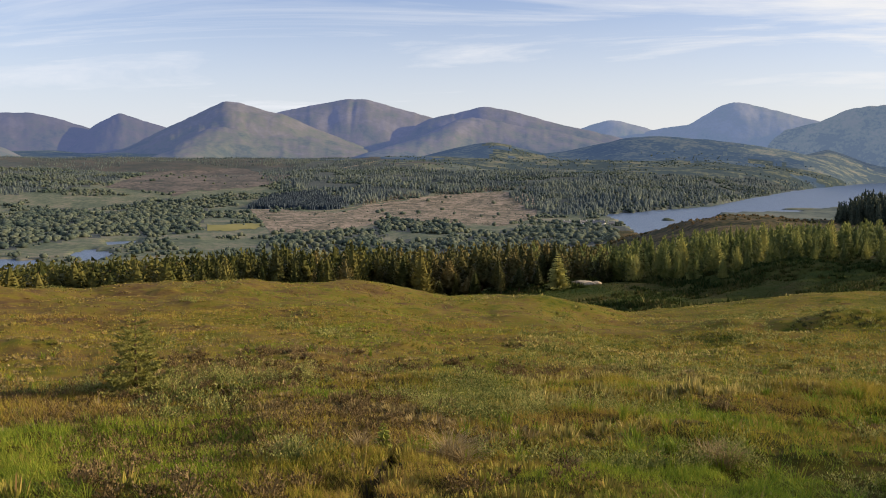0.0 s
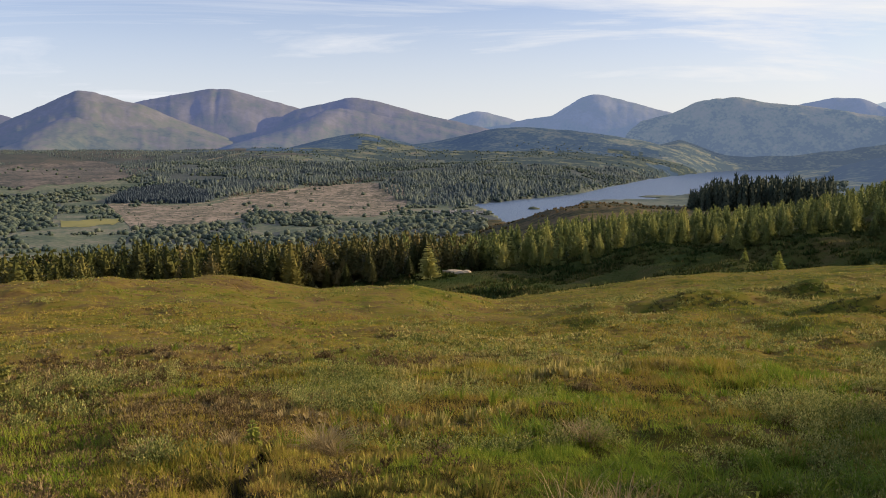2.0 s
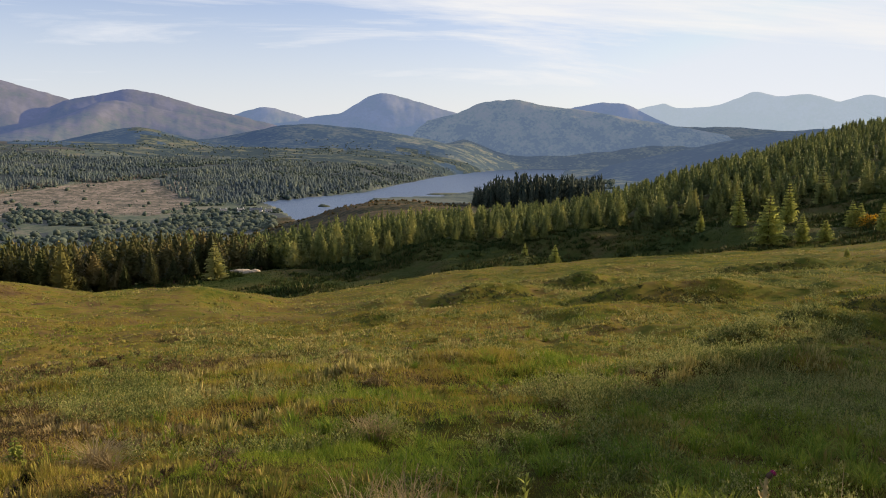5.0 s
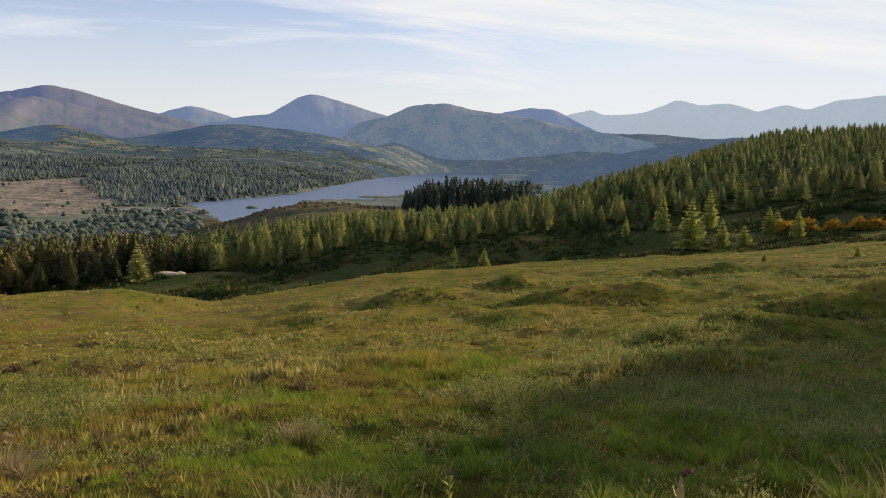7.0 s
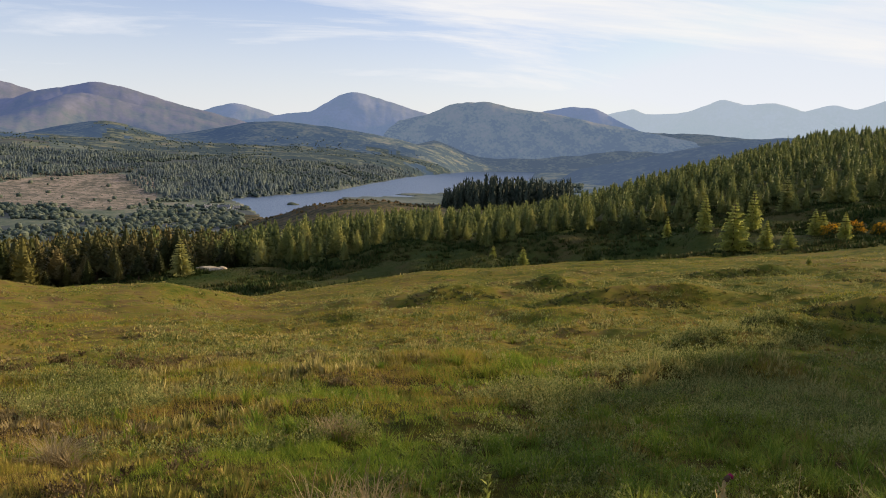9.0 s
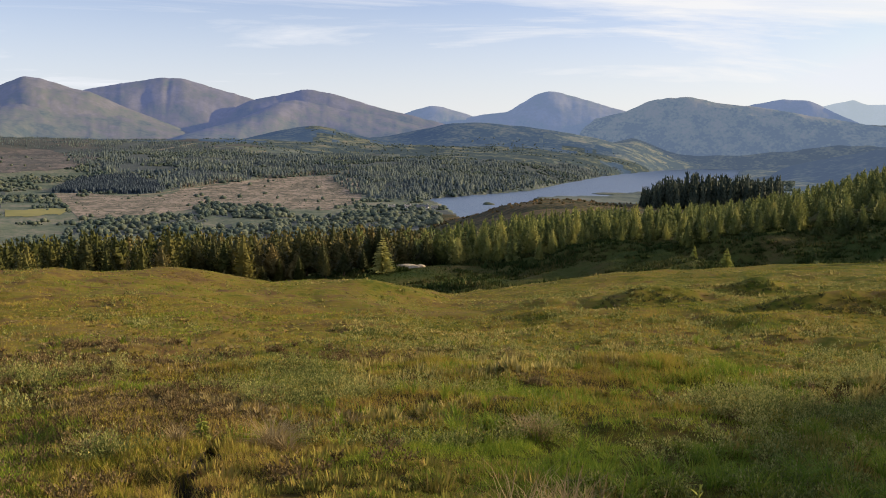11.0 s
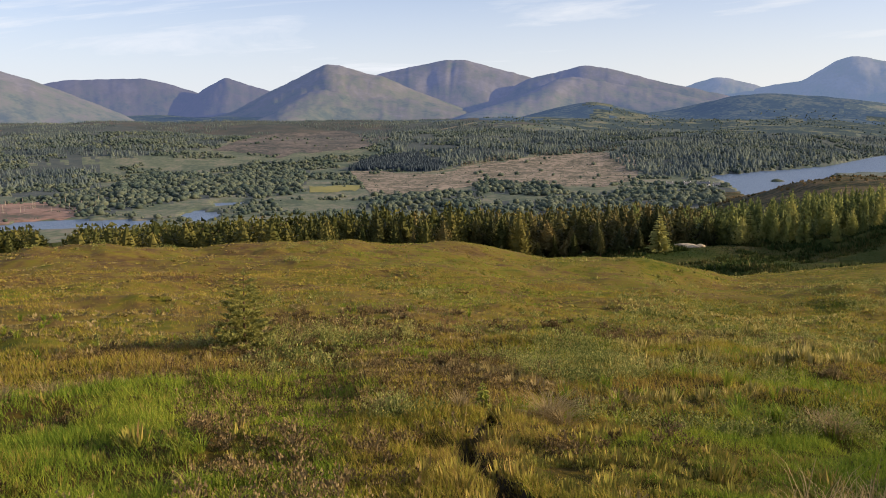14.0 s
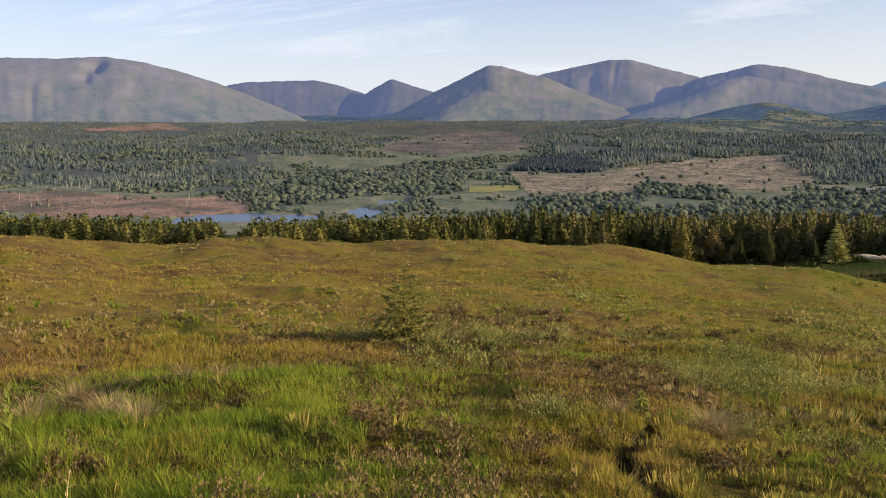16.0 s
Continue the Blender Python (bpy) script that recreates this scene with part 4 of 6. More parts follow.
def plantation():
    """The conifer plantation along the foot of the pasture and up the hill."""
    rng = np.random.RandomState(11)
    a, r = rand_polar(rng, 24000, -57, 56, 92, 285)
    rc = along(CREST_R, a)
    front = along([(-57, 100), (-10, 98), (-8, 106), (-5.5, 106), (-4, 99), (0, 103), (2, 109), (8, 108), (13, 104), (20, 97), (27, 97), (33, 99), (37, 102), (47, 110), (50, 128), (57, 150)], a, 0.6) + 4 * fbm(a / 3.0, a * 0, 2, 7)
    keep = (r > front) & (r < rc + 9)
    keep &= ~((a < -38.3 + 0.4 * fbm(r / 9, r * 0, 2, 3)) & (a > -40.2 + 0.4 * fbm(r / 7, r * 0, 2, 4)))
    a, r, front = a[keep], r[keep], front[keep]
    k = thin(a, r, 2.2)
    a, r, front = a[k], r[k], front[k]
    few = rng.rand(len(a)) < np.interp(a, [-21, -19, 3, 9], [1.0, 0.95, 0.9, 0.72])
    a, r, front = a[few], r[few], front[few]
    x, y = polar(a, r)
    z = land_z(x, y)
    tall = along([(-57, 7.2), (-50, 7.2), (-44, 7.8), (-38, 7.4), (-30, 8.4), (-20, 8.0), (-10, 8.8), (-3, 9.2), (3, 7.6), (7, 5.6), (20, 4.6), (28, 4.0), (56, 3.9)], a)
    canopy = along([(-57, -4.8), (-53, -4.95), (-49, -5.15), (-45, -5.45), (-41, -5.65), (-38.2, -5.85), (-35, -5.85), (-30, -5.8), (-25, -5.65), (-20, -5.5), (-17, -5.5), (-11.3, -5.6), (-8.4, -5.9), (-4, -5.24), (2.6, -5.3),
                    (8.7, -4.19), (16.2, -3.53), (22.6, -3.02), (27.5, -1.77), (31, -0.2), (34.6, 0.89), (38, 1.73), (41.2, 2.38), (46.5, 2.63), (56, 3.4)], a, 0.5)
    limit = r * np.tan(np.radians(canopy)) - z
    keep = limit > 2.0
    a, r, front, x, y, z, tall, limit = a[keep], r[keep], front[keep], x[keep], y[keep], z[keep], tall[keep], limit[keep]
    tall = np.minimum(tall, limit) * rng.uniform(np.where(a < -20, 0.8, 0.52), np.where(a < -20, 1.06, 1.2)) * np.where((r < front + 3) & (a > -20), rng.uniform(0.6, 1.0, len(a)), 1)
    piney = (a > -22) & (a < 3.5) & (rng.rand(len(a)) < np.interp(a, [-22, -12, -9, 1, 3.5], [0.1, 0.25, 0.85, 0.8, 0.3]))
    gone = (np.abs(a - 1.4) < 1.1) & (r < 111)
    tall = np.where(gone, 0.01, tall)
    width = rng.uniform(0.85, 1.2, len(a)) * np.where(a < -24, 2.2, np.where(a < 5, 1.5, 1.15))
    turn = rng.rand(len(a)) * 6.283
    order = np.argsort(r - front)
    close = np.zeros(len(a), bool)
    close[order[:270]] = True
    spruces = [make_tree("spruce", "young green spruce at the plantation's edge", "conifer", "plantation edge trees", conifer_crown(1, 0.21, 17, 8, 40 + i) if i == 0 else tuft_cone(1, 0.25, 240, 40 + i), 0.95, 0.014, M_SPRUCE) for i in range(4)]
    pines = [make_tree("pine", "brownish-green pine with bare reddish trunk", "conifer", "plantation edge trees", tuft_cone(1, 0.27, 230, 60 + i, bottom=0.22), 0.92, 0.016, M_PINE) for i in range(2)]
    brights = [make_tree("spruce", "bright yellow-green young spruce in a dense row", "conifer", "plantation edge trees", tuft_cone(1, 0.25, 300, 50 + i), 0.95, 0.014, M_BRIGHT) for i in range(3)]
    used = {}
    for i in np.where(close)[0]:
        pool = pines if piney[i] else brights if a[i] < -2.5 else spruces
        base = pool[int(rng.randint(len(pool)))]
        m = Matrix.Translation((x[i], y[i], z[i] - 0.15)) @ Matrix.Rotation(turn[i], 4, "Z") @ Matrix.Diagonal((tall[i] * width[i], tall[i] * width[i], tall[i], 1))
        if base in used:
            copy_thing(base, m)
        else:
            used[base] = m
    for base, m in used.items():
        base.matrix_basis = m
    rest = ~close
    shapes = [tuft_cone(1, 0.23, 68, 80 + i, bottom=0.15) for i in range(4)] + [tuft_cone(1, 0.27, 80, 90 + i, bottom=0.18) for i in range(2)] + [tuft_cone(1, 0.25, 90, 70 + i, bottom=0.15) for i in range(3)]
    pick = np.where(piney, rng.randint(4, 6, len(a)), np.where(a <= -3, rng.randint(6, 9, len(a)), rng.randint(0, 4, len(a))))
    for which, name, mat, label in ((rest & ~piney & (a > -3), "conifer_plantation", M_SPRUCE, "dense green conifer plantation covering the hillside"), (rest & ~piney & (a <= -3), "young_plantation", M_BRIGHT, "dense yellow-green belt of young conifers below the pasture"), (rest & piney, "pine_plantation", M_PINE, "dark bushy pines standing close behind the pasture")):
        v, f = stamp(shapes, x[which], y[which], z[which] - 0.1, tall[which], width[which], turn[which], pick[which])
        tagged(new(name, mesh_from(name, v, f, mat)), label, "forest", kind="stuff")


plantation()


# where shade from the added, unseen spruces ends on the pasture: x, y
SHADE_EDGE = np.array([(-0.2, 5.0), (-0.7, 5.8), (-0.5, 6.6), (0.5, 8.2), (1.7, 9.8), (4.2, 11.6), (7.2, 13.8), (11.3, 17.4), (14.8, 19.2), (20.3, 21.4), (25.0, 23.8), (31.0, 27.0)], float)


def lone_trees():
    rng = np.random.RandomState(5)
    # heading, reach, height, width: young spruces standing free on the pasture
    spots = [(35.6, 78, 4.7, 1.5), (37.55, 79, 2.7, 1.3), (38.85, 78, 2.0, 1.9), (40.3, 86, 2.7, 1.4), (40.75, 86, 2.4, 1.5), (22.2, 88, 2.3, 1.5), (20.2, 92, 2.0, 1.2), (33.8, 88, 4.0, 1.1),
             (6.25, 75, 1.6, 1.3), (2.6, 66, 0.9, 1.2), (36.7, 92, 4.6, 1.1), (31.5, 92, 2.5, 1.0), (45.4, 58, 0.9, 1.3), (40.1, 60, 0.8, 1.4), (42.0, 80, 2.6, 1.3)]
    base = make_tree("young_spruce", "young pale-green spruce, on the pasture and in an unseen shade row", "conifer", "lone young spruces", conifer_crown(1, 0.24, 15, 8, 140), 0.95, 0.016, M_LONE)
    for i, (a, r, h, w) in enumerate(spots):
        p = place(a, r, 0.05)
        m = Matrix.Translation(p) @ Matrix.Rotation(rng.rand() * 6.28, 4, "Z") @ Matrix.Diagonal((h * w, h * w, h, 1))
        if i:
            copy_thing(base, m)
        else:
            first = m
    # unseen spruces, added out of view and sized to shade the near grass
    for i in range(72):
        u = i / 71 * (len(SHADE_EDGE) - 1)
        ex, ey = (np.interp(u, np.arange(len(SHADE_EDGE)), SHADE_EDGE[:, k]) for k in (0, 1))
        x = 46 + (i % 2) * 1.8 + rng.uniform(-0.8, 0.8)
        d = (x - ex) / math.sin(sa)
        y = ey + d * math.cos(sa)
        z = float(land_z(x, y))
        h = float(max(land_z(ex, ey) + d * math.tan(se) - z, 0.7))
        wide = min(max(h, 5), 9) * 1.25
        copy_thing(base, Matrix.Translation((x, y, z - 0.1)) @ Matrix.Rotation(rng.rand() * 6.28, 4, "Z") @ Matrix.Diagonal((wide, wide, h, 1)))
    base.matrix_basis = first


lone_trees()


def ico(level=2):
    bm = bmesh.new()
    bmesh.ops.create_icosphere(bm, subdivisions=level, radius=1)
    v = np.array([p.co[:] for p in bm.verts])
    f = np.array([[q.index for q in p.verts] for p in bm.faces])
    bm.free()
    return v, f


def leafy(seed, level=2):
    v, f = ico(level)
    n = 0.42 * vnoise(v[:, 0] * 2.3 + seed * 7, v[:, 1] * 2.3 + v[:, 2] * 1.7, seed) + 0.16 * vnoise(v[:, 0] * 5 + seed, v[:, 2] * 5 + v[:, 1] * 3, seed + 3)
    v = v * (1 + n)[:, None]
    v[:, 2] = v[:, 2] * 0.72 + 0.55
    v[:, :2] *= 0.62
    return v, f


def bush(seed, clumps):
    """A rounded crown: a dark core under tufts of leaves."""
    v, f = leafy(seed, 1)
    v = v * np.array([0.62, 0.62, 0.8])
    w, g = pine_crown(1, 0.6, clumps, 400 + seed, bottom=0.12)
    return np.vstack([v, w * np.array([1, 1, 1.12])]), np.vstack([f, g + len(v)])


def small_tree(seed):
    """A far broadleaved tree: an uneven crown under a few leaf sprays."""
    rng = np.random.RandomState(600 + seed)
    v, f = leafy(seed, 1)
    v[:, 2] = np.maximum(v[:, 2], 0.02)
    w = []
    for k in range(8):
        d = rng.normal(size=3)
        d[2] = abs(d[2])
        d /= np.linalg.norm(d)
        t = np.cross(d, rng.normal(size=3))
        t /= np.linalg.norm(t)
        c = d * np.array([0.52, 0.52, 0.62]) + [0, 0, 0.5]
        w += [c - t * 0.2, c + t * 0.2, c + d * rng.uniform(0.15, 0.3)]
    return np.vstack([v, w]), np.vstack([f, np.arange(24).reshape(-1, 3) + len(v)])


def far_cone(seed):
    rng = np.random.RandomState(seed)
    v, f = [], []
    for z0, z1, r in ((0.05, 0.62, 0.20), (0.36, 1.0, 0.145)):
        b = len(v)
        for k in range(6):
            t = 6.283 * k / 6
            q = r * rng.uniform(0.7, 1.25)
            v.append((q * math.cos(t), q * math.sin(t), z0 + rng.uniform(-0.05, 0.05)))
        v.append((0, 0, z1))
        f += [(b + k, b + (k + 1) % 6, b + 6) for k in range(6)]
    return np.array(v), np.array(f)


def valley_woods():
    rng = np.random.RandomState(23)
    # conifer blocks
    a, r = rand_polar(rng, 230000, -57, 26, 850, 3700)
    x, y = polar(a, r)
    z = land_z(x, y)
    dip = np.degrees(np.arctan2(z, r))
    wob = 0.10 * fbm(a * 1.2, r / 60, 3, 81)
    keep = np.zeros(len(a), bool)
    for poly in SPRUCE_BLOCKS:
        keep |= inside(a + wob * 3, dip + wob, poly)
    keep &= fbm(x / 120, y / 120, 3, 91) > np.where((a < -18) & (r < 1700), -0.2, -0.5)
    keep &= (z > -74.5) & ~(inside(a, dip + 0.12, RED_BANK) | inside(a, dip, RED_BANK))
    keep &= rng.rand(len(a)) < np.interp(r, [900, 1600, 3300], [1.0, 0.8, 0.42])
    i = np.where(keep)[0][:34000]
    h = (5.0 + 8.5 * rng.rand(len(i)) ** 1.5) * np.where(a[i] < -18, 0.75, 1) * np.interp(r[i], [900, 1500, 2400, 3300], [1, 1, 0.75, 0.5]) * (1 + 0.35 * fbm(x[i] / 60, y[i] / 60, 2, 92))
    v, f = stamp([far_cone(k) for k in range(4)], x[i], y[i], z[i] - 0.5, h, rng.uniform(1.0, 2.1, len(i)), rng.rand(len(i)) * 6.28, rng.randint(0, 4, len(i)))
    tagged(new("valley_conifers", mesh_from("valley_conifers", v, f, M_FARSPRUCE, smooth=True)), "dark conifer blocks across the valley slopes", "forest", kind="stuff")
    # one dense block beside the felled ground; its dark colour includes shade
    a, r = rand_polar(rng, 26000, -21.5, -13.5, 1050, 1800)
    x, y = polar(a, r)
    z = land_z(x, y)
    wob = 0.06 * fbm(a * 1.2, r / 60, 3, 83)
    i = np.where(inside(a + wob * 3, np.degrees(np.arctan2(z, r)) + wob, SPRUCE_BLOCKS[2]))[0]
    i = i[thin(a[i], r[i], 4.0)][:2600]
    v, f = stamp([far_cone(k) for k in range(4)], x[i], y[i], z[i] - 0.5, rng.uniform(7, 11, len(i)), rng.uniform(1.4, 2.2, len(i)), rng.rand(len(i)) * 6.28, rng.randint(0, 4, len(i)))
    tagged(new("dark_conifer_block", mesh_from("dark_conifer_block", v, f, M_DARKBLOCK)), "dense dark conifer block beside felled ground", "forest", kind="stuff")
    # broadleaved woods, hedges and scrub
    a, r = rand_polar(rng, 210000, -57, 26, 640, 2300)
    x, y = polar(a, r)
    z = land_z(x, y)
    dip = np.degrees(np.arctan2(z, r))
    wood = np.zeros(len(a), bool)
    for poly in LEAF_WOODS:
        wood |= inside(a + 0.3 * fbm(a * 2, r / 50, 2, 5), dip + 0.08 * fbm(a * 2, r / 50, 2, 6), poly)
    bare = inside(a, dip, FELLED) | inside(a, dip, HAYFIELD) | inside(a, dip, STUMPS) | inside(a, dip, HIGH_FELLED)
    scatter = (fbm(x / 75, y / 75, 4, 15) > np.where(a < -18, 0.10, 0.18)) & ~bare
    scatter &= ~((a > -47) & (a < -27) & (r < 700))
    scatter &= ~((a > -46) & (a < -27) & (r < 930) & (rng.rand(len(a)) < 0.4))
    wood &= ~((a > -46) & (a < -27) & (r < 705))
    keep = (wood | scatter | (bare & (rng.rand(len(a)) < 0.015))) & (z > -74.5) & ~((a > 3.5) & (r < np.interp(a, [3.5, 6, 9, 16], [1000, 1300, 1500, 1700])))
    shoreline = (np.abs(a - 9) < 8) & (r > np.interp(a, [p[0] for p in FAR_SHORE], [p[1] for p in FAR_SHORE])) & (r < 80 + np.interp(a, [p[0] for p in FAR_SHORE], [p[1] for p in FAR_SHORE]))
    keep |= shoreline & (z > -74.5)
    i = np.where(keep)[0]
    i = i[thin(a[i], r[i], 3.2)][:19500]
    h = (1.6 + 4.2 * rng.rand(len(i)) ** 1.8) * np.where(wood[i], 1.25, 1.0) * np.interp(r[i], [700, 1400], [0.85, 1.15])
    v, f = stamp([small_tree(k) for k in range(6)], x[i], y[i], z[i] - 0.3, h * 0.75, rng.uniform(1.0, 1.9, len(i)), rng.rand(len(i)) * 6.28, rng.randint(0, 6, len(i)))
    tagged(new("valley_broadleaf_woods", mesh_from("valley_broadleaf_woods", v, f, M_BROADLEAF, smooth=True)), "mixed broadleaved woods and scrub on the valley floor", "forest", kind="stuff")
    # scattered scrub on the slopes above the conifer blocks
    a, r = rand_polar(rng, 26000, -12, 22, 1600, 3500)
    x, y = polar(a, r)
    z = land_z(x, y)
    dip = np.degrees(np.arctan2(z, r))
    ok = (dip > -0.85) & (z > -72) & (fbm(x / 150, y / 150, 3, 17) > 0.0)
    i = np.where(ok)[0][:1200]
    v, f = stamp([bush(k, 3) for k in range(4)], x[i], y[i], z[i] - 0.5, rng.uniform(2, 5.5, len(i)), rng.uniform(1.0, 1.9, len(i)), rng.rand(len(i)) * 6.28, rng.randint(0, 4, len(i)))
    tagged(new("hillside_scrub", mesh_from("hillside_scrub", v, f, M_BROADLEAF)), "scattered scrub trees on the open slopes beyond the loch", "scrub", kind="stuff")
    # brash and tufts left on the felled ground
    a, r = rand_polar(rng, 110000, -55, -1, 680, 2600)
    x, y = polar(a, r)
    z = land_z(x, y)
    dip = np.degrees(np.arctan2(z, r))
    ok = inside(a, dip, FELLED) | inside(a, dip, STUMPS) | (inside(a, dip, HIGH_FELLED) & (rng.rand(len(a)) < 0.3))
    i = np.where(ok)[0]
    log = np.array([(-1, -0.12, 0), (1, -0.12, 0), (1, 0.12, 0), (-1, 0.12, 0), (-1, 0, 0.16), (1, 0, 0.16)], float)
    logf = np.array([(0, 1, 5), (0, 5, 4), (2, 3, 4), (2, 4, 5), (1, 2, 5), (3, 0, 4)])
    n = min(len(i), 3400)
    j, k = i[: n // 2], i[n // 2: n]
    v, f = stamp([(log, logf)], x[j], y[j], z[j], rng.uniform(0.8, 2.4, len(j)), np.ones(len(j)), rng.normal(0, 0.35, len(j)), np.zeros(len(j), int))
    tagged(new("felled_logs", mesh_from("felled_logs", v, f, M_DEAD)), "pale felled logs and brash lying in rows", "logs", kind="stuff")
    v, f = stamp([bush(q, 2) for q in range(3)], x[k], y[k], z[k] - 0.2, rng.uniform(0.4, 1.5, len(k)), rng.uniform(1.0, 1.8, len(k)), rng.rand(len(k)) * 6.28, rng.randint(0, 3, len(k)))
    tagged(new("felled_regrowth", mesh_from("felled_regrowth", v, f, M_BROADLEAF)), "low green regrowth on the felled ground", "scrub", kind="stuff")
    # heather and scrub on the knoll by the water
    a, r = rand_polar(rng, 9000, 3, 18, 420, 900)
    x, y = polar(a, r)
    z = land_z(x, y)
    i = np.where((z > -70) & (fbm(x / 25, y / 25, 3, 27) > -0.05))[0][:1300]
    v, f = stamp([bush(q, 2) for q in range(3)], x[i], y[i], z[i] - 0.25, rng.uniform(0.5, 1.5, len(i)), rng.uniform(1.2, 2.4, len(i)), rng.rand(len(i)) * 6.28, rng.randint(0, 3, len(i)))
    tagged(new("knoll_heather", mesh_from("knoll_heather", v, f, M_KNOLLTOP)), "brown heather and bracken on a rocky knoll", "heather", kind="stuff")
    # the tall dark stand behind the heather knoll
    a, r = rand_polar(rng, 2000, 16.8, 25.3, 505, 600)
    ok = (a > 16.9 + 0.7 * fbm(r / 18, r * 0, 2, 8)) & (rng.rand(len(a)) < np.interp(a, [16.8, 18.6], [0.25, 1]))
    a, r = a[ok], r[ok]
    k = thin(a, r, 5.0)
    a, r = a[k], r[k]
    x, y = polar(a, r)
    z = land_z(x, y)
    v, f = stamp([tuft_cone(1, 0.20, 50, 200 + k) for k in range(3)], x, y, z - 0.5, rng.uniform(14, 25, len(a)) * np.interp(a, [16.8, 18.4, 27], [0.55, 1, 0.95]), np.full(len(a), 1.2), rng.rand(len(a)) * 6.28, rng.randint(0, 3, len(a)))
    tagged(new("dark_spruce_stand", mesh_from("dark_spruce_stand", v, f, M_STAND)), "tall dark spruce stand above the loch", "forest", kind="stuff")


valley_woods()


# ---- pasture plants ----
def past_edge(x, y):
    """How far a place lies past SHADE_EDGE, inside the shade (m)."""
    return (x - np.interp(y, SHADE_EDGE[:, 1], SHADE_EDGE[:, 0])) * 0.6


def blades(rng, a, r, height, width, lean, segs=1, z_sink=0.02):
    x, y = polar(a, r)
    z = land_z(x, y) - z_sink
    n = len(a)
    t = rng.rand(n) * 6.283
    lx = np.cos(t) * lean * rng.rand(n) - 0.10
    ly = np.sin(t) * lean * rng.rand(n)
    face = rng.rand(n) * 3.1416
    wx, wy = np.cos(face) * width, np.sin(face) * width
    base = np.stack([x, y, z], -1)
    side = np.stack([wx, wy, 0 * wx], -1)
    tip = base + np.stack([lx * height, ly * height, height], -1)
    if segs == 1:
        v = np.stack([base - side, base + side, tip], 1).reshape(-1, 3)
        return v, np.arange(3 * n).reshape(-1, 3)
    mid = base + np.stack([lx * height * 0.28, ly * height * 0.28, height * 0.55], -1)
    v = np.stack([base - side, base + side, mid + side * 0.8, mid - side * 0.8, tip], 1).reshape(-1, 3)
    o = np.arange(n)[:, None] * 5
    f = np.concatenate([o + [0, 1, 2], o + [0, 2, 3], o + [3, 2, 4]])
    return v, f


# dark hollow plants; the shade over the hollow is also in their colour
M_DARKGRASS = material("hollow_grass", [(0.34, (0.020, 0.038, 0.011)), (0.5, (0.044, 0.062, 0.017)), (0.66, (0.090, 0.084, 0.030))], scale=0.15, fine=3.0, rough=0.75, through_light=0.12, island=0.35)


